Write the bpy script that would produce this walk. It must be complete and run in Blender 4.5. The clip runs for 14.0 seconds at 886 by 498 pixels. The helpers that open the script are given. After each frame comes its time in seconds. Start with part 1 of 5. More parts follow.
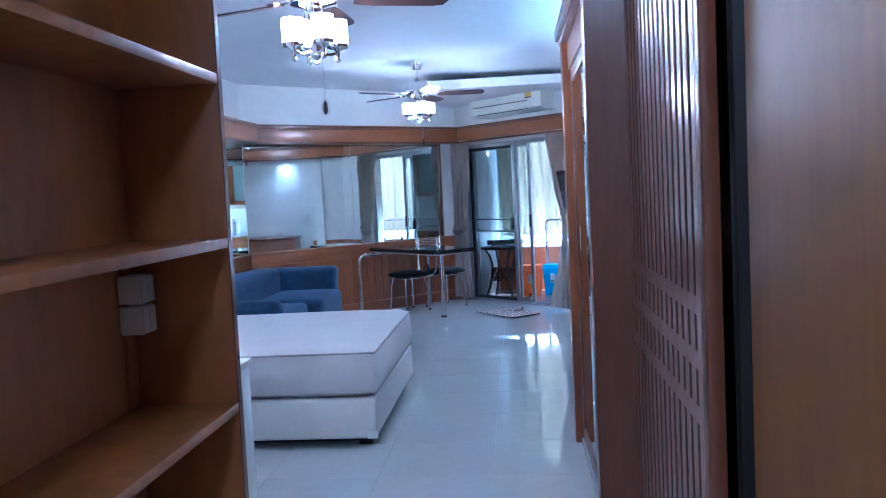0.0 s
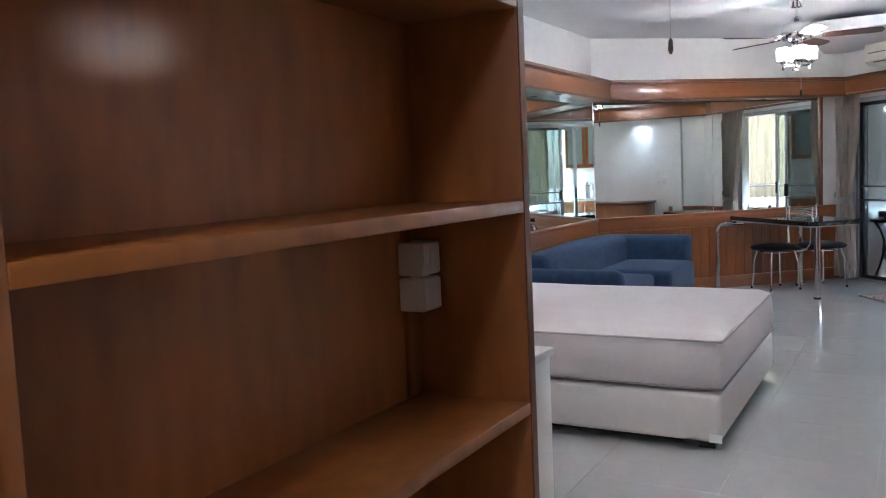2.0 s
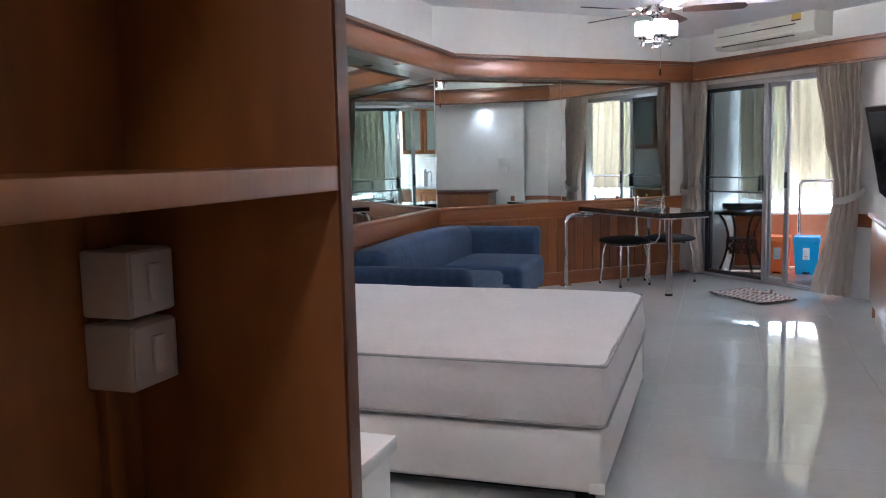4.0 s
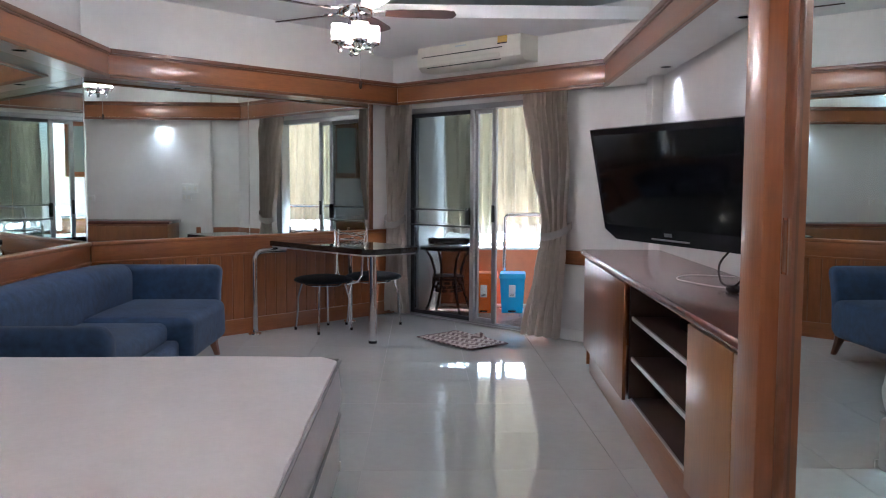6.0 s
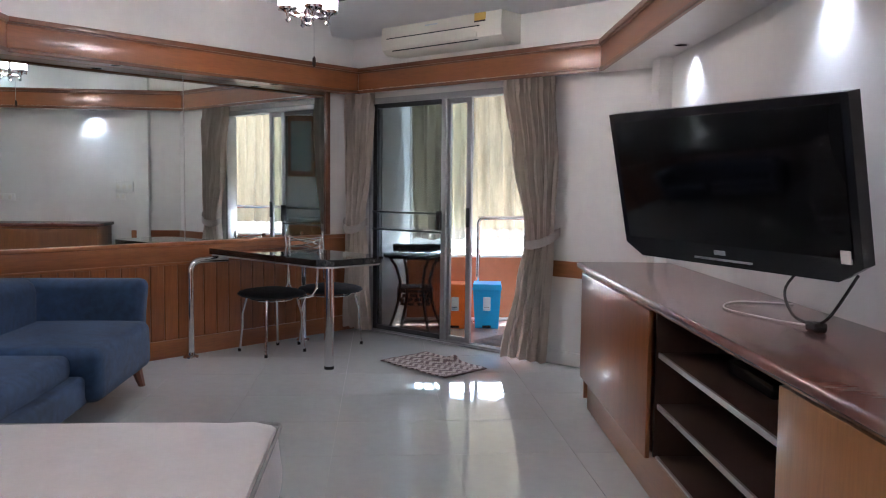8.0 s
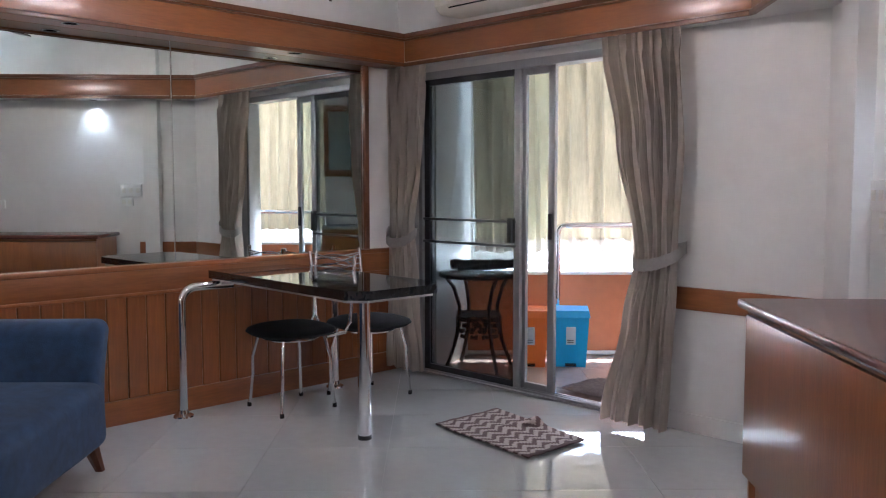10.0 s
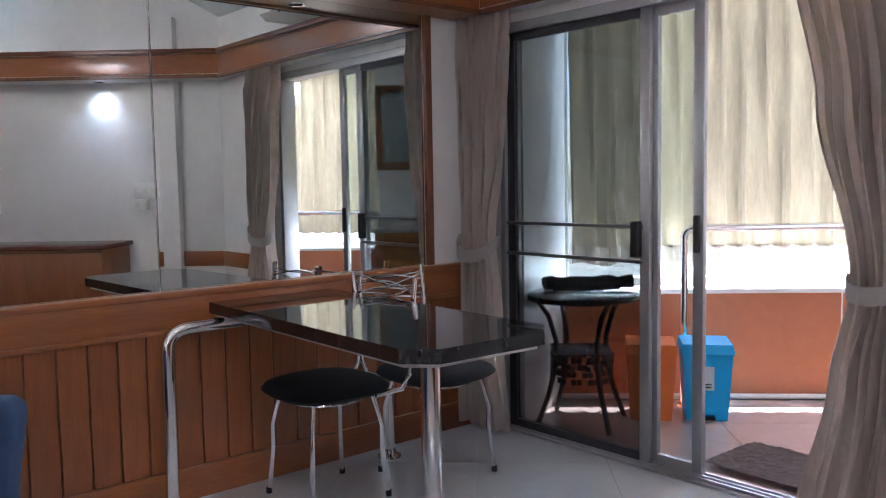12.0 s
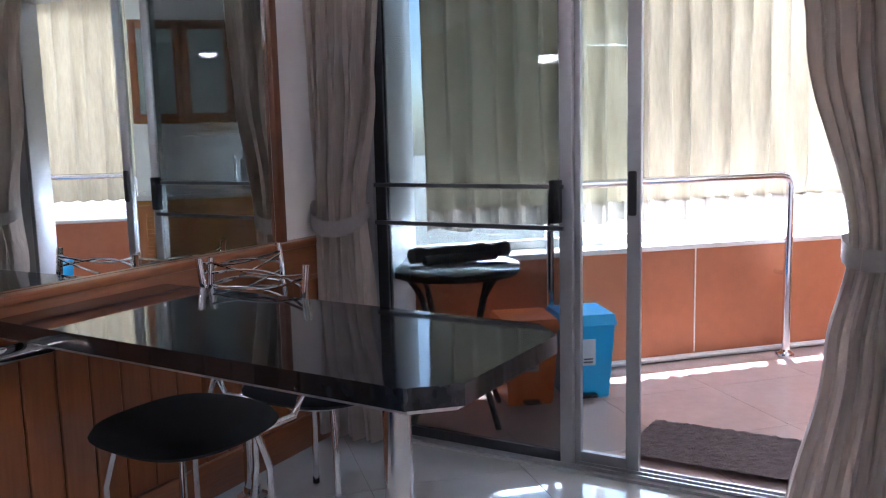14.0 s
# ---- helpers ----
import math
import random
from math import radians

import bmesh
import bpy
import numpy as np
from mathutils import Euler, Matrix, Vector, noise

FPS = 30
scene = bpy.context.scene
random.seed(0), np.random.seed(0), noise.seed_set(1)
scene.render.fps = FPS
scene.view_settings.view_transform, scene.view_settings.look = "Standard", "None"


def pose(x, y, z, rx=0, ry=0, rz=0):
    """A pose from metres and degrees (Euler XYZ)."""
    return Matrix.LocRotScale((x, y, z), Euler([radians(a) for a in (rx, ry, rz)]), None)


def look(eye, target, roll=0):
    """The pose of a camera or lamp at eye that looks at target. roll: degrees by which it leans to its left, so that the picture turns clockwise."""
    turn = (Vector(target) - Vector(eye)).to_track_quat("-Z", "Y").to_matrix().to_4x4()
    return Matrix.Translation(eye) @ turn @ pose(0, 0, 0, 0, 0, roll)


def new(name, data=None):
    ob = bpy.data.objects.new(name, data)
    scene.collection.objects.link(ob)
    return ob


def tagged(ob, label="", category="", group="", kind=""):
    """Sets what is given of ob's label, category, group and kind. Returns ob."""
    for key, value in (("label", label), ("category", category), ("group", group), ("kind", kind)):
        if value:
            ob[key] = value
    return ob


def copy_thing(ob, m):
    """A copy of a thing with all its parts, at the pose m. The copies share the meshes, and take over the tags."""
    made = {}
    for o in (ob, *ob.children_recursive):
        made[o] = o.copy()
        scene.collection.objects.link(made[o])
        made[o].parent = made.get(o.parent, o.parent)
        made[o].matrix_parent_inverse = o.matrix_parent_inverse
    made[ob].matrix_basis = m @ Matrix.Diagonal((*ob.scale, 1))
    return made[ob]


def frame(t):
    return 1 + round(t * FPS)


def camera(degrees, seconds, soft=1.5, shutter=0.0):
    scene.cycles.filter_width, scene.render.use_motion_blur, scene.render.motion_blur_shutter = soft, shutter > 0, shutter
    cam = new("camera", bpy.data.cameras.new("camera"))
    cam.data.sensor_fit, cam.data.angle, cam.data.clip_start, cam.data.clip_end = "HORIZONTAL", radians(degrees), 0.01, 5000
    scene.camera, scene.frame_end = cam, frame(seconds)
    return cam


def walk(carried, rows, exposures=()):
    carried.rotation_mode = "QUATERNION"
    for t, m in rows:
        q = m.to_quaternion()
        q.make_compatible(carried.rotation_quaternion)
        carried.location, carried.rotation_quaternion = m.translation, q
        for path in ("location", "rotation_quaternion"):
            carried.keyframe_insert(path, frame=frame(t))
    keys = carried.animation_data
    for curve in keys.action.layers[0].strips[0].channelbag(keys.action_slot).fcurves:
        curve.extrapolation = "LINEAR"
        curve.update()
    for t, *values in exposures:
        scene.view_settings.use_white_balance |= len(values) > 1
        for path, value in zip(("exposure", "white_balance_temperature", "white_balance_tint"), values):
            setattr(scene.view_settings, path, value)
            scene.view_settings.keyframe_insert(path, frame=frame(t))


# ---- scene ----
cam = camera(55.8, 14.0, soft=1.1)
PATH = [
    (0, (0.784, -0.541, 1.476), (0.604, 1.447, 1.34), -2.8),
    (1, (0.822, -0.212, 1.461), (0.406, 1.738, 1.296), -2.5),
    (1.5, (0.819, -0.064, 1.46), (0.12, 1.801, 1.282), -2.6),
    (2, (0.745, 0.069, 1.443), (-0.24, 1.8, 1.262), -2.5),
    (4.5, (0.264, 1.391, 1.36), (-0.16, 3.334, 1.144), -0.6),
    (5, (0.237, 1.715, 1.346), (0.037, 3.695, 1.146), 0.0),
    (5.5, (0.271, 2.02, 1.329), (0.217, 4.012, 1.157), 0.1),
    (6.5, (0.262, 2.533, 1.319), (0.388, 4.524, 1.175), 0.5),
    (7.5, (0.231, 2.961, 1.331), (0.39, 4.949, 1.18), 0.6),
    (8, (0.229, 3.284, 1.32), (0.38, 5.273, 1.169), 0.6),
    (10.5, (0.223, 5.414, 1.307), (0.206, 7.408, 1.158), -0.3),
    (11, (0.204, 5.817, 1.312), (0.139, 7.81, 1.158), -0.6),
    (11.5, (0.175, 6.197, 1.297), (0.06, 8.188, 1.144), -0.9),
    (12.5, (-0.068, 6.813, 1.294), (-0.176, 8.802, 1.12), -1.2),
    (13, (-0.228, 7.106, 1.275), (-0.182, 9.095, 1.076), -1.2),
    (14, (-0.539, 7.423, 1.287), (0.014, 9.325, 1.014), -1.4),
]
EXPO = [(0, 3.3, 3950, 12), (0.5, 3.3, 4500, 13), (1.0, 3.3, 4950, 13), (2.0, 3.3, 5350, 14), (4.5, 3.1, 5450, 16), (6.5, 2.95, 5600, 18), (10.5, 2.95, 5700, 21), (14, 2.9, 5400, 24)]
walk(cam, [(t, look(eye, aim, roll)) for t, eye, aim, roll in PATH], EXPO)

# ---------------------------------------------------------------- world and sun
world = bpy.data.worlds.new("sky")
scene.world = world
world.use_nodes = True
wn = world.node_tree.nodes
sky = wn.new("ShaderNodeTexSky")
sky.sky_type, sky.sun_disc = "NISHITA", False
sky.sun_elevation, sky.sun_rotation = radians(73), radians(31)
world.node_tree.links.new(sky.outputs[0], wn["Background"].inputs[0])
wn["Background"].inputs[1].default_value = 0.11
sun_data = bpy.data.lights.new("sun", "SUN")
sun_data.energy, sun_data.angle, sun_data.color = 4.8, radians(0.5), (1.0, 0.95, 0.86)
sun = new("sun", sun_data)
sun.matrix_basis = look((2.9, 13.5, 10.6), (1.4, 11.0, 1.0))


def daylight(name, m, w, h, watts, color=(0.93, 0.97, 1.0)):
    """The sky's light in a window's opening."""
    la = bpy.data.lights.new(name, "AREA")
    la.shape, la.size, la.size_y, la.energy, la.color = "RECTANGLE", w, h, watts, color
    new(name, la).matrix_basis = m


daylight("window_daylight", look((2.2, 11.80, 1.66), (2.2, 10.0, 1.4)), 3.3, 1.8, 10)
daylight("window_gap_daylight", look((2.2, 11.78, 0.75), (2.2, 10.0, 0.3)), 3.2, 0.12, 14)
daylight("bare_window_daylight", look((2.95, 11.82, 1.6), (2.0, 10.0, 0.8)), 0.5, 1.8, 9)
daylight("end_window_daylight", look((4.02, 9.3, 1.6), (2.0, 9.6, 1.3)), 1.1, 1.45, 5)


# ---------------------------------------------------------------- materials
def mat(name, color, rough=0.5, metal=0.0, var=0.0, scale=8.0, stretch=(1, 1, 1), bump=0.0, bump_scale=60.0,
        spec=0.5, coat=0.0, random_amount=0.0, sheen=0.0, rough_var=0.0):
    """A surface with variation at two scales, fine relief and, for pieces, a shift from piece to piece."""
    m = bpy.data.materials.new(name)
    m.use_nodes = True
    n, l = m.node_tree.nodes, m.node_tree.links
    b = n["Principled BSDF"]
    b.inputs["Base Color"].default_value = (*color, 1)
    b.inputs["Roughness"].default_value = rough
    b.inputs["Metallic"].default_value = metal
    b.inputs["Specular IOR Level"].default_value = spec
    b.inputs["Coat Weight"].default_value = coat
    b.inputs["Coat Roughness"].default_value = 0.18 if name != "black_stone_top" else 0.03
    b.inputs["Sheen Weight"].default_value = sheen
    tc, mp = n.new("ShaderNodeTexCoord"), n.new("ShaderNodeMapping")
    l.new(tc.outputs["Object"], mp.inputs[0])
    mp.inputs["Scale"].default_value = stretch
    if var or random_amount:
        big, fine = n.new("ShaderNodeTexNoise"), n.new("ShaderNodeTexNoise")
        big.inputs["Scale"].default_value, fine.inputs["Scale"].default_value = scale, scale * 7
        big.inputs["Detail"].default_value, fine.inputs["Detail"].default_value = 3, 4
        l.new(mp.outputs[0], big.inputs[0]), l.new(mp.outputs[0], fine.inputs[0])
        add = n.new("ShaderNodeMath")
        add.operation = "ADD"
        l.new(big.outputs["Fac"], add.inputs[0]), l.new(fine.outputs["Fac"], add.inputs[1])
        ran = n.new("ShaderNodeMapRange")
        ran.inputs["From Min"].default_value, ran.inputs["From Max"].default_value = 0.6, 1.4
        ran.inputs["To Min"].default_value, ran.inputs["To Max"].default_value = 1 - var, 1 + var
        l.new(add.outputs[0], ran.inputs["Value"])
        info, mul, fac = n.new("ShaderNodeObjectInfo"), n.new("ShaderNodeMapRange"), n.new("ShaderNodeMath")
        mul.inputs["To Min"].default_value, mul.inputs["To Max"].default_value = 1 - random_amount, 1 + random_amount
        l.new(info.outputs["Random"], mul.inputs["Value"])
        fac.operation = "MULTIPLY"
        l.new(ran.outputs[0], fac.inputs[0]), l.new(mul.outputs[0], fac.inputs[1])
        hs = n.new("ShaderNodeHueSaturation")
        hs.inputs["Color"].default_value = (*color, 1)
        l.new(fac.outputs[0], hs.inputs["Value"])
        l.new(hs.outputs[0], b.inputs["Base Color"])
        if rough_var:
            rr = n.new("ShaderNodeMapRange")
            rr.inputs["To Min"].default_value, rr.inputs["To Max"].default_value = max(0.01, rough - rough_var), rough + rough_var
            l.new(big.outputs["Fac"], rr.inputs["Value"]), l.new(rr.outputs[0], b.inputs["Roughness"])
    if bump:
        t, bp = n.new("ShaderNodeTexNoise"), n.new("ShaderNodeBump")
        t.inputs["Scale"].default_value, t.inputs["Detail"].default_value = bump_scale, 4
        bp.inputs["Strength"].default_value, bp.inputs["Distance"].default_value = bump, 0.01
        l.new(mp.outputs[0], t.inputs[0]), l.new(t.outputs["Fac"], bp.inputs["Height"])
        l.new(bp.outputs[0], b.inputs["Normal"])
    return m


def glow(name, color, strength):
    m = mat(name, color, 0.3)
    b = m.node_tree.nodes["Principled BSDF"]
    b.inputs["Emission Color"].default_value = (*color, 1)
    b.inputs["Emission Strength"].default_value = strength
    return m


def pane_glass(name, tint, gloss=0.01):
    """Thin tinted sheet glass: clear seen straight on, with a sharp reflection that grows at a slant."""
    m = bpy.data.materials.new(name)
    m.use_nodes = True
    n, l = m.node_tree.nodes, m.node_tree.links
    n.remove(n["Principled BSDF"])
    tr, gl, mx, lw, pw, sc = (n.new("ShaderNodeBsdfTransparent"), n.new("ShaderNodeBsdfGlossy"), n.new("ShaderNodeMixShader"),
                              n.new("ShaderNodeLayerWeight"), n.new("ShaderNodeMath"), n.new("ShaderNodeMath"))
    tr.inputs[0].default_value = (*tint, 1)
    gl.inputs["Roughness"].default_value = gloss
    lw.inputs[0].default_value = 0.5
    pw.operation, pw.inputs[1].default_value = "POWER", 4.5
    sc.operation, sc.inputs[1].default_value, sc.inputs[2].default_value = "MULTIPLY_ADD", 0.7, 0.03
    l.new(lw.outputs["Facing"], pw.inputs[0]), l.new(pw.outputs[0], sc.inputs[0])
    l.new(sc.outputs[0], mx.inputs[0]), l.new(tr.outputs[0], mx.inputs[1]), l.new(gl.outputs[0], mx.inputs[2])
    l.new(mx.outputs[0], n["Material Output"].inputs[0])
    return m


def cloth(name, color, through_color, amount, var=0.12):
    """Woven cloth that lets part of the light through."""
    m = mat(name, color, 0.75, var=var, scale=3, stretch=(3, 3, 0.6), bump=0.5, bump_scale=14, sheen=0.3)
    n, l = m.node_tree.nodes, m.node_tree.links
    tl, mx = n.new("ShaderNodeBsdfTranslucent"), n.new("ShaderNodeMixShader")
    tl.inputs[0].default_value = (*through_color, 1)
    mx.inputs[0].default_value = amount
    l.new(n["Principled BSDF"].outputs[0], mx.inputs[1]), l.new(tl.outputs[0], mx.inputs[2])
    l.new(mx.outputs[0], n["Material Output"].inputs[0])
    return m


PLASTER = mat("painted_plaster", (0.74, 0.72, 0.69), 0.45, var=0.04, scale=1.5, bump=0.05, bump_scale=120)
CEILING = mat("ceiling_paint", (0.78, 0.78, 0.78), 0.8, var=0.03, scale=1.0, bump=0.04)
TILE = mat("polished_porcelain", (0.5, 0.51, 0.49), 0.012, var=0.05, scale=2.0, spec=0.9, random_amount=0.02, rough_var=0.006)
TILE.node_tree.nodes["Principled BSDF"].inputs["IOR"].default_value = 1.62
GROUT = mat("grout", (0.42, 0.42, 0.4), 0.8, var=0.1)
TEAK = mat("varnished_teak", (0.255, 0.086, 0.027), 0.3, var=0.22, scale=2.2, stretch=(6, 6, 0.5), bump=0.06, bump_scale=30, coat=0.25, random_amount=0.12)
TEAK_H = mat("varnished_teak_lengthwise", (0.27, 0.095, 0.032), 0.28, var=0.22, scale=2.2, stretch=(0.7, 6, 7), bump=0.06, bump_scale=30, coat=0.3)
TEAK_DARK = mat("dark_teak_lacquer", (0.15, 0.055, 0.024), 0.3, var=0.25, scale=2.2, stretch=(6, 6, 0.6), bump=0.05, bump_scale=30, coat=0.25)
SHELF_WOOD = mat("shelf_veneer", (0.35, 0.125, 0.024), 0.48, var=0.34, scale=1.0, stretch=(2.2, 2.2, 0.6), bump=0.05, bump_scale=40, coat=0.1)
SLAT = mat("slat_lacquer", (0.34, 0.19, 0.14), 0.3, var=0.08, scale=2, stretch=(6, 6, 0.6), coat=0.4, random_amount=0.1)
# near-black colour stands for the shade in the closet gap and slat slots
GAP_SHADE = mat("painted_gap_shade", (0.008, 0.006, 0.005), 0.6, var=0.2, scale=3)
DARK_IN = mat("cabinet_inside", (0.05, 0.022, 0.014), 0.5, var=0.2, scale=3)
CONSOLE_TOP = mat("console_top_laminate", (0.16, 0.062, 0.045), 0.25, var=0.15, scale=3, stretch=(6, 0.6, 6), coat=0.3)
# lighter golden teak: sheen at the near viewing angle, put into the colour
TEAK_SHEEN = mat("teak_with_painted_sheen", (0.31, 0.14, 0.05), 0.35, var=0.2, scale=2, stretch=(5, 5, 0.5), bump=0.04, bump_scale=30, coat=0.15)
DOOR_WOOD = mat("door_veneer", (0.27, 0.12, 0.022), 0.5, var=0.2, scale=2, stretch=(5, 5, 0.5), spec=0.3)
MIRROR = mat("mirror_glass", (0.74, 0.80, 0.78), 0.008, metal=1.0)
CHROME = mat("chrome", (0.82, 0.82, 0.83), 0.07, metal=1.0)
ALU = mat("grey_aluminium", (0.42, 0.42, 0.43), 0.38, metal=0.7, var=0.05)
ALU_MID = mat("worn_dark_aluminium", (0.11, 0.115, 0.12), 0.35, metal=0.6, var=0.1)
ALU_DARK = mat("dark_bronze_aluminium", (0.035, 0.035, 0.04), 0.4, metal=0.4, var=0.08)
BLACK_PLASTIC = mat("black_plastic", (0.009, 0.009, 0.011), 0.2, var=0.1)
SCREEN = mat("tv_screen", (0.004, 0.004, 0.005), 0.1, spec=0.15)
GRANITE = mat("black_stone_top", (0.02, 0.021, 0.024), 0.05, var=0.6, scale=5, coat=0.5, stretch=(1, 2.2, 1))
SILVER_EDGE = mat("silver_trim", (0.6, 0.58, 0.56), 0.3, metal=0.8)
BLACK_CLOTH = mat("black_velour", (0.008, 0.008, 0.009), 0.95, var=0.2, scale=30, bump=0.3, bump_scale=300)
SOFA = mat("blue_velour", (0.015, 0.042, 0.098), 0.8, var=0.5, scale=3, bump=0.2, bump_scale=220, sheen=0.06)
MATTRESS = mat("mattress_fabric", (0.62, 0.57, 0.55), 0.85, var=0.05, scale=5, bump=0.25, bump_scale=30, sheen=0.2)
VINYL = mat("cream_leatherette", (0.66, 0.62, 0.58), 0.5, var=0.05, scale=3, bump=0.12, bump_scale=90)
PIPING = mat("grey_piping", (0.3, 0.29, 0.28), 0.7)
CURTAIN = cloth("taupe_satin", (0.62, 0.53, 0.46), (0.42, 0.37, 0.3), 0.12)
TIE = mat("pale_satin_band", (0.5, 0.46, 0.42), 0.5, var=0.1)
CREAM_CURTAIN = cloth("cream_cotton", (0.44, 0.385, 0.29), (0.7, 0.62, 0.44), 0.075, 0.16)
HEM = cloth("shaded_hem", (0.42, 0.38, 0.33), (0.5, 0.44, 0.36), 0.2)
WHITE = mat("white_enamel", (0.76, 0.75, 0.71), 0.35, var=0.03)
AC_WHITE = mat("aged_white_plastic", (0.74, 0.71, 0.62), 0.35, var=0.03)
TERRACOTTA = mat("terracotta_paint", (0.47, 0.17, 0.075), 0.55, var=0.1, scale=2, bump=0.06)
BALCONY_TILE = mat("brown_ceramic_tile", (0.54, 0.41, 0.36), 0.09, var=0.08, scale=3, random_amount=0.02, spec=1.0)
ORANGE = mat("orange_plastic", (0.85, 0.17, 0.015), 0.35, var=0.05)
BLUE = mat("blue_plastic", (0.01, 0.36, 0.72), 0.35, var=0.05)
STICKER = mat("pale_sticker", (0.55, 0.6, 0.65), 0.5)
WICKER = mat("dark_rattan", (0.028, 0.022, 0.02), 0.5, var=0.3, scale=40, bump=0.5, bump_scale=160)
FAN_WOOD = mat("dark_walnut_blade", (0.035, 0.013, 0.009), 0.35, var=0.3, scale=3, stretch=(0.6, 6, 6))
SHADE = glow("lit_frosted_glass", (1.0, 0.89, 0.77), 15.0)
LED = glow("lit_downlight", (0.85, 0.93, 1.0), 30.0)
TUBE = glow("lit_tube", (0.72, 0.95, 1.0), 7.0)
GLASS_CLEAR = pane_glass("clear_glass", (0.88, 0.92, 0.91))
GLASS_TINT = pane_glass("smoked_glass", (0.42, 0.45, 0.45))
GLASS_TABLE = pane_glass("table_glass", (0.3, 0.32, 0.32))
MAT_BROWN = mat("brown_pile", (0.25, 0.19, 0.17), 0.95, var=0.3, scale=30, bump=1.0, bump_scale=140)
RUG_DARK = mat("rug_brown", (0.13, 0.08, 0.075), 0.95, var=0.25, scale=40, bump=0.7, bump_scale=200)
RUG_PALE = mat("rug_beige", (0.45, 0.37, 0.33), 0.95, var=0.2, scale=40, bump=0.7, bump_scale=200)
GOLD = mat("yellow_label", (0.62, 0.4, 0.08), 0.5)
SAND = mat("outside_ground", (0.35, 0.33, 0.29), 0.9, var=0.3, scale=0.1)
STEEL = mat("brushed_steel", (0.5, 0.5, 0.5), 0.3, metal=0.9)
FROST = mat("frosted_cabinet_glass", (0.3, 0.36, 0.36), 0.25)
WHITE_CABLE = mat("white_cable", (0.7, 0.7, 0.68), 0.5)


# ---------------------------------------------------------------- mesh helpers
def box(bm, x0, x1, y0, y1, z0, z1, m=None):
    vs = bmesh.ops.create_cube(bm, size=1, matrix=Matrix.Translation(((x0 + x1) / 2, (y0 + y1) / 2, (z0 + z1) / 2))
                               @ Matrix.Diagonal((abs(x1 - x0), abs(y1 - y0), abs(z1 - z0), 1)))["verts"]
    if m is not None:
        bmesh.ops.transform(bm, matrix=m, verts=vs)
    return vs


def soften(bm, width=0.004, segments=2):
    bmesh.ops.bevel(bm, geom=[e for e in bm.edges if len(e.link_faces) == 2 and e.calc_face_angle(0) > 0.5],
                    offset=width, segments=segments, affect="EDGES", profile=0.5, clamp_overlap=True)


def prism(bm, outline, z0, z1, inset=None):
    """An upright solid over a plan outline (counter-clockwise)."""
    lo = [bm.verts.new((x, y, z0)) for x, y in outline]
    hi = [bm.verts.new((x, y, z1)) for x, y in outline]
    n = len(outline)
    bm.faces.new(lo[::-1]), bm.faces.new(hi)
    for i in range(n):
        bm.faces.new((lo[i], lo[(i + 1) % n], hi[(i + 1) % n], hi[i]))


def tube(bm, points, radius, sides=12, cap=True):
    """A round bar along points; radius may be one number or one for each point."""
    pts = [Vector(p) for p in points]
    radii = radius if isinstance(radius, (list, tuple)) else [radius] * len(pts)
    rings, ref = [], Vector((0.31, 0.17, 0.93)).normalized()
    for i, p in enumerate(pts):
        d = (pts[min(i + 1, len(pts) - 1)] - pts[max(i - 1, 0)]).normalized()
        if abs(d.dot(ref)) > 0.95:
            ref = Vector((1, 0.2, 0)).normalized()
        a = d.cross(ref).normalized()
        b = d.cross(a)
        ref = -b if False else ref
        rings.append([bm.verts.new(p + radii[i] * (a * math.cos(2 * math.pi * k / sides) + b * math.sin(2 * math.pi * k / sides)))
                      for k in range(sides)])
    for r, s in zip(rings, rings[1:]):
        for k in range(sides):
            bm.faces.new((r[k], r[(k + 1) % sides], s[(k + 1) % sides], s[k]))
    if cap:
        bm.faces.new(rings[0][::-1]), bm.faces.new(rings[-1])


def bend(a, b, c, radius, steps=6):
    """Points from a to c round the corner b."""
    a, b, c = Vector(a), Vector(b), Vector(c)
    p, q = b + (a - b).normalized() * radius, b + (c - b).normalized() * radius
    return [a] + [p * (1 - t) ** 2 + b * 2 * t * (1 - t) + q * t * t for t in (i / steps for i in range(steps + 1))] + [c]


def lathe(bm, profile, sides=24, at=(0, 0, 0)):
    """Turned solid about z from (radius, z) pairs."""
    rings = []
    for r, z in profile:
        rings.append([bm.verts.new((at[0] + r * math.cos(2 * math.pi * k / sides), at[1] + r * math.sin(2 * math.pi * k / sides), at[2] + z))
                      for k in range(sides)])
    for r, s in zip(rings, rings[1:]):
        for k in range(sides):
            bm.faces.new((r[k], r[(k + 1) % sides], s[(k + 1) % sides], s[k]))
    bm.faces.new(rings[0][::-1]), bm.faces.new(rings[-1])


def mesh_of(name, bm, material, smooth=True):
    bmesh.ops.recalc_face_normals(bm, faces=bm.faces[:])
    me = bpy.data.meshes.new(name)
    for f in bm.faces:
        f.smooth = smooth
    bm.to_mesh(me)
    bm.free()
    if smooth:
        me.set_sharp_from_angle(angle=radians(38))
    me.materials.append(material)
    return me


def part(name, bm, material, parent=None, label="", smooth=True):
    ob = new(name, mesh_of(name, bm, material, smooth))
    ob.parent = parent
    if label:
        tagged(ob, label)
    return ob


def thing(name, m, label, category, group="", kind=""):
    ob = new(name)
    ob.matrix_basis = m
    return tagged(ob, label, category, group, kind)


def block(name, dims, material, parent=None, label="", bevel=0.004, m=None):
    bm = bmesh.new()
    box(bm, *dims, m)
    if bevel:
        soften(bm, bevel)
    return part(name, bm, material, parent, label)


def structure(name, bm, material, label="", category="wall"):
    return tagged(part(name, bm, material), label, category, kind="structure")


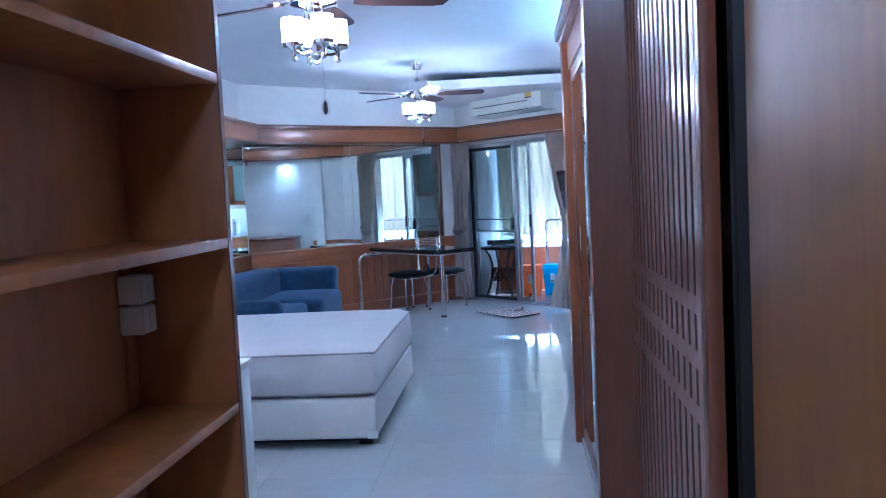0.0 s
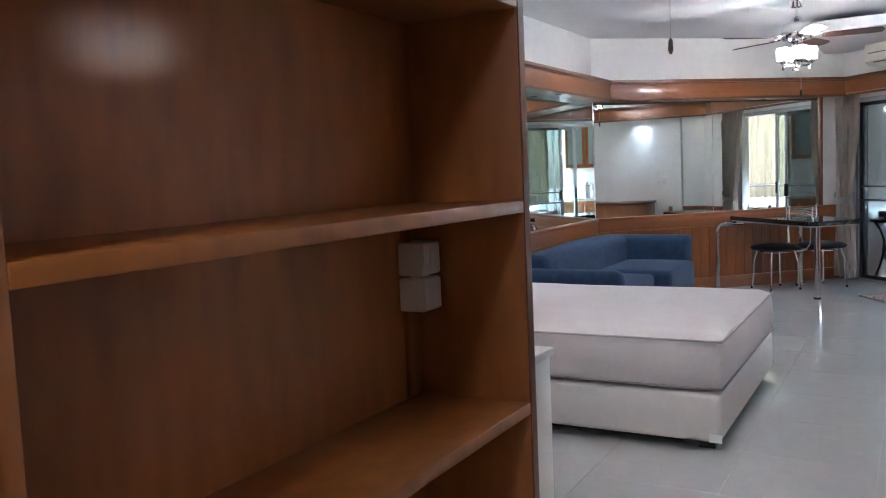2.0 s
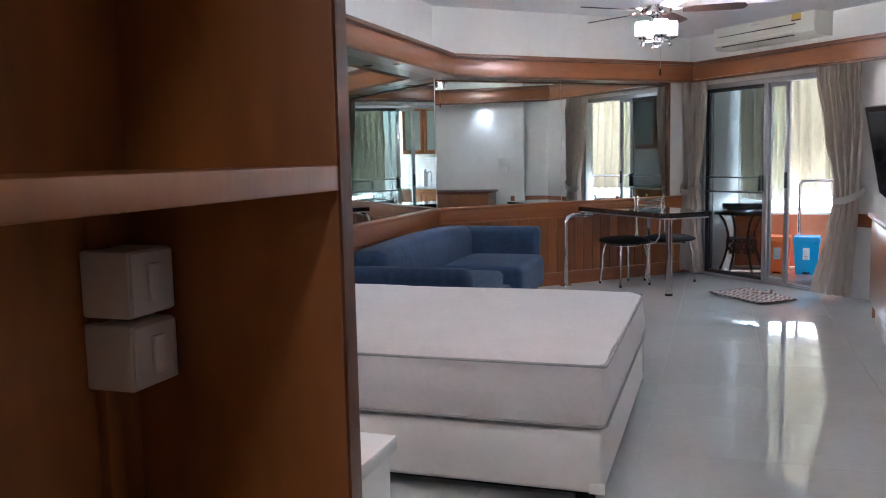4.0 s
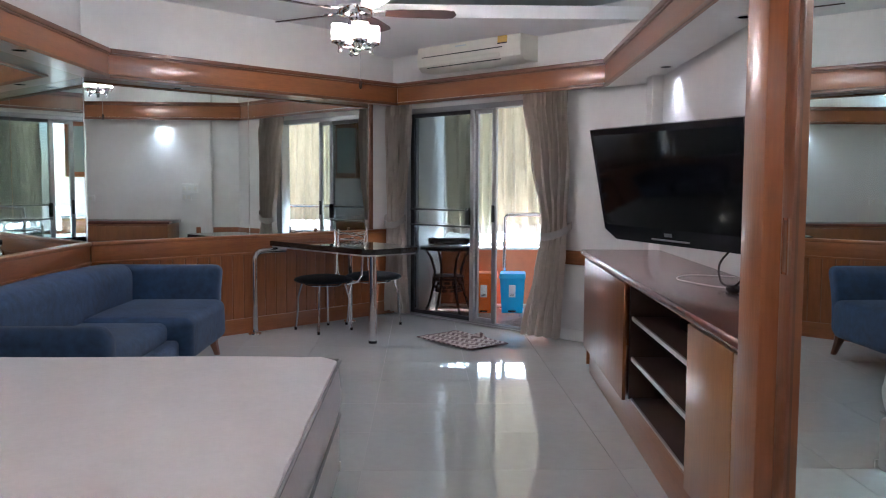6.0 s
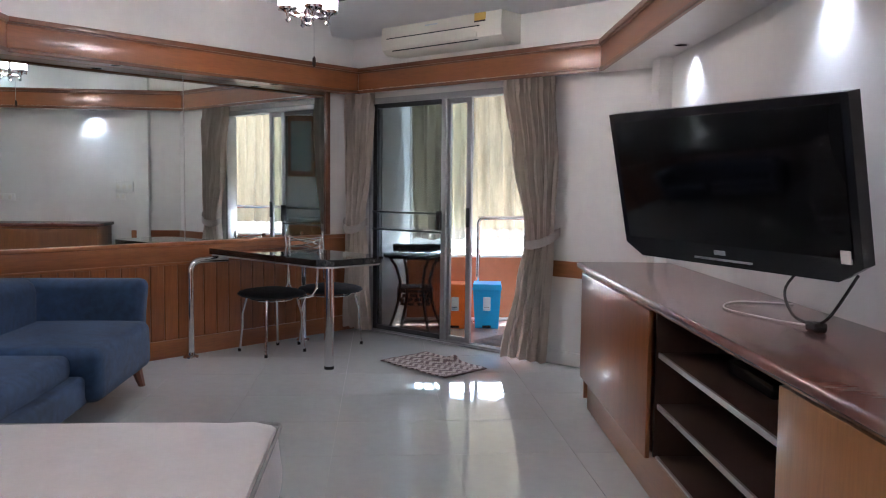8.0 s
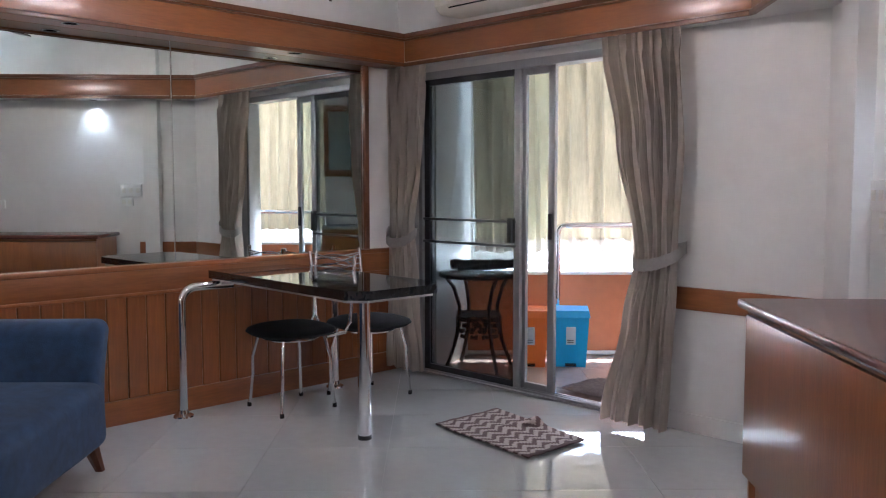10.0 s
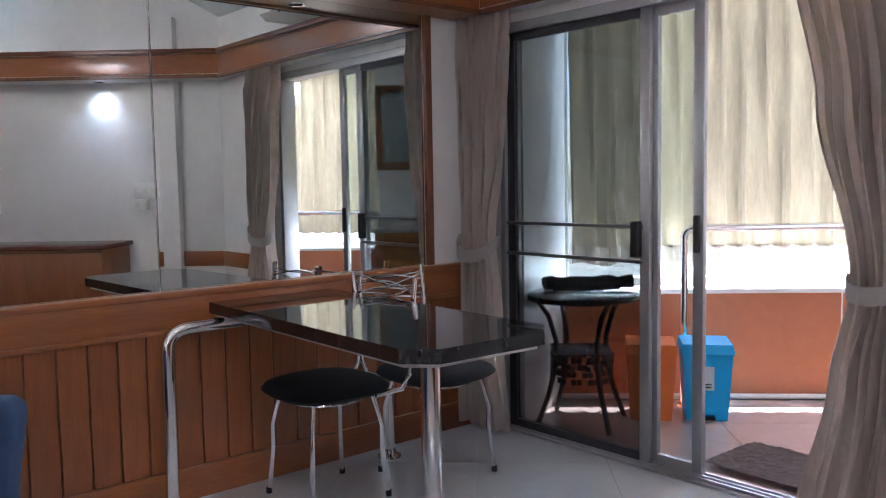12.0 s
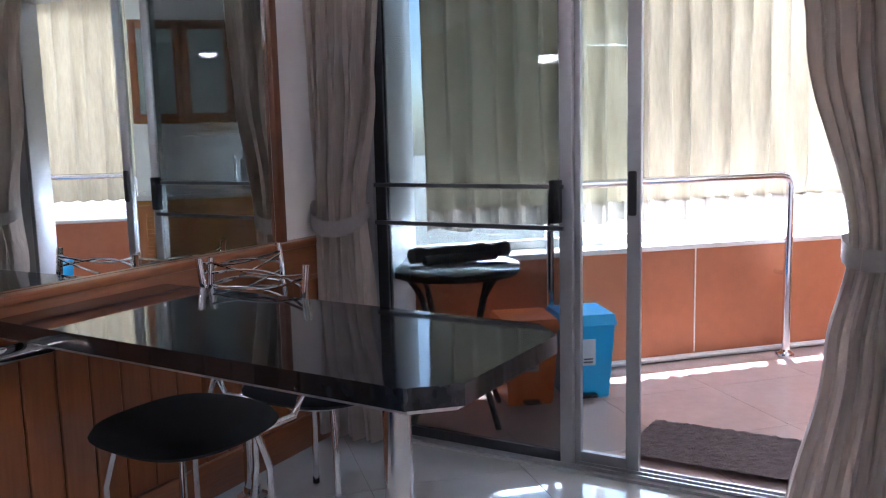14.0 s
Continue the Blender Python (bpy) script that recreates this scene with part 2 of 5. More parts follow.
# ---------------------------------------------------------------- plan
CEIL = 2.80
FAS0, FAS1 = 2.115, 2.325          # wooden cornice band
LEDGE = 0.875                      # top of the panelling
SOFA_X = -2.300                    # wall behind bed and sofa
A = Vector((-2.300, 8.789))        # corner of sofa wall and slanted mirror wall
C = Vector((-0.018, 10.999))         # corner of mirror wall and balcony wall
B = Vector((2.065, 8.88))          # corner of balcony wall and television wall
D = Vector((1.76, 4.40))          # television wall where the wardrobe begins


def wall_frame(p, q):
    """x along the wall from p to q, y into the wall, z up; the room lies at negative y."""
    d = (q - p).normalized()
    return Matrix(((d.x, -d.y, 0, p.x), (d.y, d.x, 0, p.y), (0, 0, 1, 0), (0, 0, 0, 1)))


M_SOFA = wall_frame(Vector((SOFA_X, 2.3)), A)
M_DIAG = wall_frame(A, C)
M_DOOR = wall_frame(C, B) @ Matrix.Translation((-0.06, 0, 0))
M_TV = wall_frame(B, D)
L_SOFA, L_DIAG, L_DOOR, L_TV = A.y - 2.3, (C - A).length, (B - C).length + 0.06, (D - B).length
T = 0.14
D0, D1, DTOP = 0.27, 2.12, 2.085   # the sliding door's opening


def wall(name, m, length, z0=0.0, z1=CEIL, x0=0.0, holes=(), label="", material=PLASTER, t=T):
    """A wall with thickness; holes are (x0, x1, z0, z1)."""
    bm = bmesh.new()
    x = x0
    for h0, h1, g0, g1 in holes:
        box(bm, x, h0, 0, t, z0, z1)
        if g0 > z0:
            box(bm, h0, h1, 0, t, z0, g0)
        box(bm, h0, h1, 0, t, g1, z1)
        x = h1
    box(bm, x, length, 0, t, z0, z1)
    ob = structure(name, bm, material, label or "off-white painted plaster wall")
    ob.matrix_basis = m
    return ob


wall_sofa = wall("wall_west", M_SOFA, L_SOFA + 0.05)
wall_diag = wall("wall_northwest", M_DIAG, L_DIAG + 0.10)
wall_door = wall("wall_northeast", M_DOOR, L_DOOR + 0.05, x0=0.06, holes=((D0, D1, 0.0, DTOP),))
wall_tv = wall("wall_east", M_TV, L_TV + 0.02)
wall("wall_wardrobe_back", wall_frame(Vector((1.91, 4.4)), Vector((1.91, -2.2))), 6.6)
wall("wall_south", wall_frame(Vector((2.1, -2.2)), Vector((-2.5, -2.2))), 4.6)
wall("wall_corridor", wall_frame(Vector((-0.50, -2.2)), Vector((-0.50, 2.10))), 4.3)
wall("wall_south_west", wall_frame(Vector((-0.50, 2.12)), Vector((-2.45, 2.12))), 1.95)
bm = bmesh.new()
box(bm, -2.6, 2.4, -2.4, 11.4, CEIL, CEIL + 0.1)
structure("ceiling", bm, CEILING, "flat white painted ceiling", "ceiling")


# ---------------------------------------------------------------- cornice, soffit, panelling, mirrors
def offset_line(pts, offs):
    """Inner corners of a band that runs along pts at the offsets given for each stretch."""
    out = []
    lines = []
    for (p, q), o in zip(zip(pts, pts[1:]), offs):
        d = (q - p).normalized()
        n = Vector((d.y, -d.x))
        lines.append((p + n * o, d))
    out.append(lines[0][0])
    for (p, d), (q, e) in zip(lines, lines[1:]):
        k = ((q - p).x * e.y - (q - p).y * e.x) / (d.x * e.y - d.y * e.x)
        out.append(p + d * k)
    p, q = pts[-2], pts[-1]
    out.append(lines[-1][0] + lines[-1][1] * (q - p).length)
    return out


RUN = [Vector((SOFA_X, 2.3)), A, C, B, D]
SOF = (0.24, 0.24, 0.16, 0.34)
INNER = offset_line(RUN, SOF)
for i, side in enumerate(("west", "northwest", "northeast", "east")):
    p, q, r, s = RUN[i], RUN[i + 1], INNER[i + 1], INNER[i]
    bm = bmesh.new()
    prism(bm, [tuple(v) for v in (s, r, q, p)], FAS0 + 0.012, FAS0 + 0.03)
    structure("soffit_" + side, bm, TEAK_H if i < 2 else PLASTER, "underside board of the cornice", "soffit")
    band = wall_frame(s, r)
    ln = (r - s).length
    co = thing("cornice_" + side, band, "varnished reddish teak cornice band with moulded edges", "cornice", kind="structure")
    block("board", (0, ln, 0, 0.02, FAS0, FAS1), TEAK_H, co, bevel=0.003)
    bm = bmesh.new()
    box(bm, -0.012, ln + 0.012, -0.02, 0.0, FAS1 - 0.03, FAS1 + 0.004), box(bm, -0.006, ln + 0.006, -0.01, 0.0, FAS1 - 0.045, FAS1 - 0.03)
    soften(bm, 0.006)
    part("top_moulding", bm, TEAK_DARK, co)
    bm = bmesh.new()
    box(bm, -0.006, ln + 0.006, -0.012, 0.0, FAS0 - 0.004, FAS0 + 0.022)
    soften(bm, 0.005)
    part("bottom_moulding", bm, TEAK_DARK, co)
    # closing top of the box so that the wall above stands free
    bm = bmesh.new()
    prism(bm, [tuple(v) for v in (s, r, q, p)], FAS1 - 0.03, FAS1 - 0.012)
    structure("cornice_top_" + side, bm, PLASTER, "white top board of the cornice", "cornice")


def panelling(name, m, x0, length, plank=0.112):
    """Panelling of upright boards between a base board and a deep top rail with a ledge."""
    w = thing(name, m, "teak panelling of upright boards below the mirror", "panelling", kind="structure")
    block("backing", (x0, length, -0.012, -0.001, 0.0, LEDGE - 0.03), TEAK_DARK, w, bevel=0)
    block("base_board", (x0, length, -0.04, -0.012, 0.0, 0.135), TEAK_H, w)
    block("top_rail", (x0, length, -0.036, -0.012, LEDGE - 0.165, LEDGE - 0.028), TEAK_H, w)
    bm = bmesh.new()
    box(bm, x0, length, -0.052, 0.03, LEDGE - 0.03, LEDGE)
    soften(bm, 0.008, 3)
    part("ledge", bm, TEAK_H, w)
    bm = bmesh.new()
    box(bm, x0, length, -0.046, -0.036, LEDGE - 0.172, LEDGE - 0.152)
    soften(bm, 0.004)
    part("rail_moulding", bm, TEAK, w)
    n = int((length - x0) / plank)
    pw = (length - x0) / n
    bm = bmesh.new()
    box(bm, 0.002, pw - 0.002, -0.027, -0.012, 0.135, LEDGE - 0.16)
    soften(bm, 0.004, 1)
    me = mesh_of("board", bm, TEAK)
    for i in range(n):
        o = new("board", me)
        o.parent = w
        o.location = (x0 + i * pw, 0, 0)
    return w


panelling("panelling_west", M_SOFA, 1.6, L_SOFA - 0.02)
panelling("panelling_northwest", M_DIAG, 0.02, L_DIAG - 0.0)


def mirror_wall(name, m, edges):
    w = thing(name, m, "wall mirror of large frameless panels", "mirror", kind="structure")
    for a, b in zip(edges, edges[1:]):
        bm = bmesh.new()
        box(bm, a + 0.0015, b - 0.0015, -0.007, -0.001, LEDGE, FAS0 + 0.012)
        soften(bm, 0.002, 1)
        part("mirror_panel", bm, MIRROR, w, smooth=False)
    return w


SEAM = 1.45
mirror_wall("mirror_west", M_SOFA, (1.6, 2.85, 4.06, L_SOFA - 0.007))
mirror_wall("mirror_northwest", M_DIAG, (0.007, SEAM, L_DIAG - 0.335))
tr = block("corner_trim", (L_DIAG - 0.333, L_DIAG - 0.295, -0.03, -0.001, LEDGE, FAS0 + 0.012), TEAK_DARK)
tr.matrix_basis = M_DIAG
tagged(tr, "narrow dark teak strip at the mirror's edge", "trim", kind="structure")

# chair rail and skirting on the plain walls
for nm, m, a, b in (("northeast", M_DOOR, D1 + 0.1, L_DOOR - 0.01), ("east", M_TV, 0.01, 0.55), ("northeast_corner", M_DOOR, 0.09, D0 - 0.06)):
    o = block("chair_rail_" + nm, (a, b, -0.025, -0.001, 0.655, 0.775), TEAK_H, bevel=0.006)
    o.matrix_basis = m
    tagged(o, "dark teak chair rail along the white wall", "trim", kind="structure")
    o = block("baseboard_" + nm, (a, b, -0.014, -0.001, 0.0, 0.1), PLASTER, bevel=0.004)
    o.matrix_basis = m
    tagged(o, "low white painted skirting", "baseboard", kind="structure")


# ---------------------------------------------------------------- downlights
def downlight(x, y, watts, aim, size=70):
    d = thing("downlight", pose(x, y, FAS0 + 0.012), "small round recessed white downlight, lit", "downlight", "cornice downlights")
    bm = bmesh.new()
    lathe(bm, [(0.045, -0.004), (0.045, 0.0), (0.034, 0.0), (0.034, -0.004)], 20)
    part("rim", bm, CHROME, d)
    bm = bmesh.new()
    lathe(bm, [(0.032, -0.003), (0.03, -0.001)], 16)
    part("lens", bm, LED, d)
    la = bpy.data.lights.new("downlight_lamp", "SPOT")
    la.energy, la.spot_size, la.spot_blend, la.shadow_soft_size, la.color = watts, radians(size), 1.0, 0.02, (0.82, 0.92, 1.0)
    new("downlight_lamp", la).matrix_basis = look((x, y, FAS0 - 0.004), aim)


for s in (0.93, 2.6):
    p = M_TV @ Vector((s, -0.085, 0))
    w = M_TV @ Vector((s, -0.02, 0))
    downlight(p.x, p.y, 2.2, (w.x, w.y, 1.45), 110)
for m, s in ((M_DIAG, 0.85), (M_DIAG, 2.2), (M_SOFA, 3.3), (M_SOFA, 5.2)):
    p = m @ Vector((s, -0.14, 0))
    downlight(p.x, p.y, 2.5, (p.x, p.y, 0))

# round ceiling lamp over the entrance
el = thing("entry_lamp", pose(0.42, -0.95, CEIL), "round white glass ceiling lamp over the entrance, lit", "ceiling lamp")
bm = bmesh.new()
lathe(bm, [(0.03, -0.09), (0.11, -0.075), (0.15, -0.04), (0.155, -0.015)], 28)
part("bowl", bm, glow("lit_opal_glass", (1.0, 0.93, 0.85), 9.0), el)
bm = bmesh.new()
lathe(bm, [(0.165, -0.018), (0.165, 0.0)], 28)
part("rim", bm, CHROME, el)

# cool tube lying on the cornice above the television wall
tu = thing("cove_tube", M_TV @ Matrix.Translation((2.0, -0.1, FAS1 - 0.012)), "slim cool white tube light on the cornice, lit", "tube light")
block("housing", (0, 1.6, -0.02, 0.02, 0, 0.03), WHITE, tu)
bm = bmesh.new()
tube(bm, [(0.03, 0, 0.045), (1.57, 0, 0.045)], 0.014, 10)
part("tube", bm, TUBE, tu)


# ---------------------------------------------------------------- sliding door to the balcony
def sliding_door():
    d = thing("door_1", M_DOOR, "grey aluminium sliding glass door, pushed partly open", "sliding door", kind="structure")
    fr = bmesh.new()
    box(fr, D0, D0 + 0.035, 0.0, 0.12, 0, DTOP), box(fr, D1 - 0.035, D1, 0.0, 0.12, 0, DTOP)
    box(fr, D0 + 0.035, D1 - 0.035, 0.0, 0.12, DTOP - 0.05, DTOP)
    soften(fr, 0.003)
    part("door_frame", fr, ALU, d)
    tk = bmesh.new()
    box(tk, D0, D1, -0.005, 0.13, -0.01, 0.012)
    for y in (0.02, 0.055, 0.09):
        box(tk, D0 + 0.03, D1 - 0.03, y - 0.004, y + 0.004, 0.012, 0.026)
    part("track", tk, ALU, d)

    def leaf(x0, x1, y, frame_mat, glass, label, bars):
        stile = bmesh.new()
        bm = bmesh.new()
        w = 0.05
        box(bm, x0, x0 + w, y, y + 0.028, 0.02, DTOP - 0.04)
        box(stile, x1 - w, x1, y, y + 0.028, 0.02, DTOP - 0.04)
        soften(stile, 0.003)
        box(bm, x0 + w, x1 - w, y, y + 0.028, 0.02, 0.065), box(bm, x0 + w, x1 - w, y, y + 0.028, DTOP - 0.09, DTOP - 0.04)
        soften(bm, 0.003)
        lf = part("leaf", bm, frame_mat, d, label)
        part("meeting_stile", stile, ALU, lf, "grey aluminium stile")
        bm = bmesh.new()
        box(bm, x0 + w, x1 - w, y + 0.011, y + 0.016, 0.065, DTOP - 0.09)
        g = part("pane", bm, glass, lf, smooth=False)
        g.visible_shadow = False
        if bars:
            for z in (0.92, 1.075):
                b = bmesh.new()
                box(b, x0 - 0.12, x1 - w + 0.02, y - 0.012, y, z, z + 0.017)
                soften(b, 0.003)
                part("bar", b, ALU_MID, lf)
        return lf

    l1 = leaf(D0 + 0.035, 1.165, 0.02, ALU_DARK, GLASS_TINT, "dark framed leaf with smoked glass", True)
    b = bmesh.new()
    box(b, 1.09, 1.13, -0.02, 0.02, 0.95, 1.11)
    soften(b, 0.006)
    part("handle", b, BLACK_PLASTIC, l1, "black plastic pull")
    l2 = leaf(1.135, 1.41, 0.055, ALU, GLASS_CLEAR, "grey framed leaf with clear glass", False)
    b = bmesh.new()
    box(b, 1.367, 1.397, 0.04, 0.056, 0.98, 1.14)
    soften(b, 0.006)
    part("handle", b, ALU_DARK, l2, "dark recessed pull")


sliding_door()


# ---------------------------------------------------------------- room curtains with tie-backs
def drape(name, spans, m, pleats, material, label, depth=0.035, y=-0.1, rows=44, flare=0.0):
    """A gathered curtain: spans are (z, x0, x1) from top to bottom along the wall."""
    cu = thing(name, m, label, "curtain", "room curtains")
    bm = bmesh.new()
    cols = pleats * 8
    grid = []
    top, bot = spans[0][0], spans[-1][0]
    rnd = random.Random(len(name) + pleats)
    ph = [rnd.uniform(-0.5, 0.5) for _ in range(pleats + 1)]
    for r in range(rows + 1):
        z = top + (bot - top) * r / rows
        for (za, a0, a1), (zb, b0, b1) in zip(spans, spans[1:]):
            if zb <= z <= za:
                k = (za - z) / (za - zb)
                k = k * k * (3 - 2 * k)
                x0, x1 = a0 + (b0 - a0) * k, a1 + (b1 - a1) * k
        row = []
        out = -flare * max(0.0, 1 - z / 0.95) ** 1.2 if flare else 0.0
        for c in range(cols + 1):
            u = c / cols
            f = u * pleats
            amp = depth * (0.6 + 0.4 * math.sin(3.1 * f + 2.0 * z)) * (0.55 if r < 3 else 1)
            yy = y + out + amp * math.sin(2 * math.pi * f + 0.7 * math.sin(z * 2.2 + ph[int(f) % pleats])) + 0.006 * math.sin(9 * z + 5 * f)
            xx = x0 + (x1 - x0) * u + 0.008 * math.sin(2 * math.pi * f + 1.2 + z)
            row.append(bm.verts.new((xx, yy, z + (0.006 * math.sin(2 * math.pi * f) if r in (0, rows) else 0))))
        grid.append(row)
    for p, q in zip(grid, grid[1:]):
        for k in range(cols):
            bm.faces.new((p[k], p[k + 1], q[k + 1], q[k]))
    bmesh.ops.solidify(bm, geom=bm.faces[:], thickness=0.004)
    part("cloth", bm, material, cu)
    return cu


def tie_band(cu, x0, x1, z, y=-0.1, droop=0.06, r=0.075, lift=0.0):
    """A flat satin band slung round the gathered cloth."""
    bm = bmesh.new()
    top, bot = [], []
    xm, hw = (x0 + x1) / 2, (x1 - x0) / 2
    for i in range(25):
        a = 2 * math.pi * i / 24
        x, yy = xm + hw * math.cos(a), y - r * math.sin(a)
        zz = z - droop * max(0, math.sin(a)) + lift * (math.cos(a) + 1) / 2
        top.append(bm.verts.new((x, yy, zz + 0.035))), bot.append(bm.verts.new((x, yy, zz - 0.03)))
    for i in range(24):
        bm.faces.new((bot[i], bot[i + 1], top[i + 1], top[i]))
    bmesh.ops.solidify(bm, geom=bm.faces[:], thickness=0.005)
    part("tie_band", bm, TIE, cu, "pale satin tie-back band")


cl = drape("curtain", ((2.13, 0.085, 0.47), (1.5, 0.09, 0.42), (1.0, 0.1, 0.34), (0.6, 0.095, 0.36), (0.04, 0.085, 0.42)), M_DOOR, 8, CURTAIN,
           "taupe satin curtain gathered by a pale tie-back", depth=0.045, y=-0.12)
tie_band(cl, 0.08, 0.36, 0.99, y=-0.12, droop=0.075)
cr = drape("curtain", ((2.13, 1.86, 2.34), (1.55, 1.95, 2.36), (0.92, 2.09, 2.33), (0.6, 2.03, 2.33), (0.04, 1.93, 2.33)), M_DOOR, 9, CURTAIN,
           "wide taupe satin curtain drawn aside by a tie-back", depth=0.055, y=-0.12, flare=0.08)
tie_band(cr, 2.07, 2.38, 0.92, y=-0.11, lift=0.07)


# ---------------------------------------------------------------- bed
def bed():
    b = thing("bed", pose(-2.07, 4.205, 0) @ Matrix.Diagonal((1, 1.053, 1, 1)), "bare double bed with cream base and quilted mattress", "bed")
    bm = bmesh.new()
    for x in (0.12, 1.9):
        for y in (0.12, 1.5):
            box(bm, x - 0.04, x + 0.04, y - 0.04, y + 0.04, 0.0, 0.055)
    box(bm, 0.06, 1.94, 0.06, 1.58, 0.03, 0.056)
    part("plinth", bm, BLACK_PLASTIC, b, "black recessed plinth")
    bm = bmesh.new()
    box(bm, 0.0, 1.985, 0.0, 1.64, 0.055, 0.30)
    soften(bm, 0.025, 4)
    part("base", bm, VINYL, b, "cream leatherette box base")
    for y in (0.0, 1.64):
        bm = bmesh.new()
        prism(bm, [(1.93, y - 0.004), (1.99, y - 0.004), (1.99, y + 0.004), (1.93, y + 0.004)], 0.06, 0.1)
        soften(bm, 0.003)
        part("corner_guard", bm, WHITE, b, "pale plastic corner guard")
    bm = bmesh.new()
    box(bm, 0.0, 2.0, -0.005, 1.645, 0.315, 0.585)
    bmesh.ops.subdivide_edges(bm, edges=bm.edges[:], cuts=22, use_grid_fill=True)
    for v in bm.verts:
        x, y, z = v.co
        ex, ey = min(x, 2.0 - x), min(y + 0.005, 1.645 - y)
        r = 0.03
        rc = 0.06
        gx, gy = max(0.0, rc - ex), max(0.0, rc - ey)
        gd = math.hypot(gx, gy)
        if gd > rc:
            v.co.x += (gx - gx * rc / gd) * (1 if x < 1 else -1)
            v.co.y += (gy - gy * rc / gd) * (1 if y < 0.8 else -1)
        # rounded edges and a slightly uneven quilted top
        if z > 0.45:
            e = max(0, r - min(ex, ey)) / r
            v.co.z -= 0.02 * e * e
            v.co.z += 0.006 * noise.noise(Vector((x * 2.2, y * 2.2, 0))) + 0.003 * noise.noise(Vector((x * 9, y * 9, 3)))
        k = abs(z - 0.45) / 0.135
        out = -0.02 * k * k + 0.006 * noise.noise(Vector((x * 5, y * 5, z * 7)))
        if ex < 0.001:
            v.co.x += -out if x < 1 else out
        if ey < 0.001:
            v.co.y += -out if y < 0.8 else out
    ma = part("mattress", bm, MATTRESS, b, "off-white quilted mattress")
    for z in (0.562, 0.325):
        bm = bmesh.new()
        pts = []
        for cx, cy, a0 in ((1.935, 0.055, -90), (1.935, 1.585, 0), (0.065, 1.585, 90), (0.065, 0.055, 180)):
            for k in range(6):
                a = radians(a0 + 18 * k)
                w = 0.004 * math.sin(cx * 7 + k)
                pts.append((cx + 0.058 * math.cos(a), cy + 0.058 * math.sin(a), z + w))
        pts.append(pts[0])
        tube(bm, pts, 0.006, 6)
        part("piping", bm, PIPING, ma, "corded edge of the mattress")
    bm = bmesh.new()
    box(bm, 0.62, 0.7, 0.05, 0.085, 0.578, 0.588)
    soften(bm, 0.003)
    part("label_tag", bm, STICKER, ma, "small grey sewn label")
    # headboard with a scalloped top
    bm = bmesh.new()
    prof = []
    for i in range(41):
        u = i / 40
        s = min(u, 1 - u)
        h = 0.92 + 0.13 * (1 / (1 + math.exp(-(s - 0.09) * 55))) + 0.03 * math.sin(math.pi * u)
        prof.append((-0.03 + 1.71 * u, h))
    fr = [bm.verts.new((0.0, y, 0.28)) for y, h in prof], [bm.verts.new((0.0, y, h)) for y, h in prof]
    bk = [bm.verts.new((-0.1, y, 0.28)) for y, h in prof], [bm.verts.new((-0.1, y, h)) for y, h in prof]
    for i in range(40):
        bm.faces.new((fr[0][i], fr[0][i + 1], fr[1][i + 1], fr[1][i])), bm.faces.new((bk[0][i + 1], bk[0][i], bk[1][i], bk[1][i + 1]))
        bm.faces.new((fr[1][i], fr[1][i + 1], bk[1][i + 1], bk[1][i])), bm.faces.new((fr[0][i + 1], fr[0][i], bk[0][i], bk[0][i + 1]))
    for i in (0, 40):
        bm.faces.new((fr[0][i], fr[1][i], bk[1][i], bk[0][i]))
    soften(bm, 0.03, 4)
    part("headboard", bm, VINYL, b, "cream padded headboard with scalloped top")
    bm = bmesh.new()
    tube(bm, [(0.006, y, h - 0.045) for y, h in prof], 0.007, 6)
    part("headboard_piping", bm, VINYL, b)


bed()


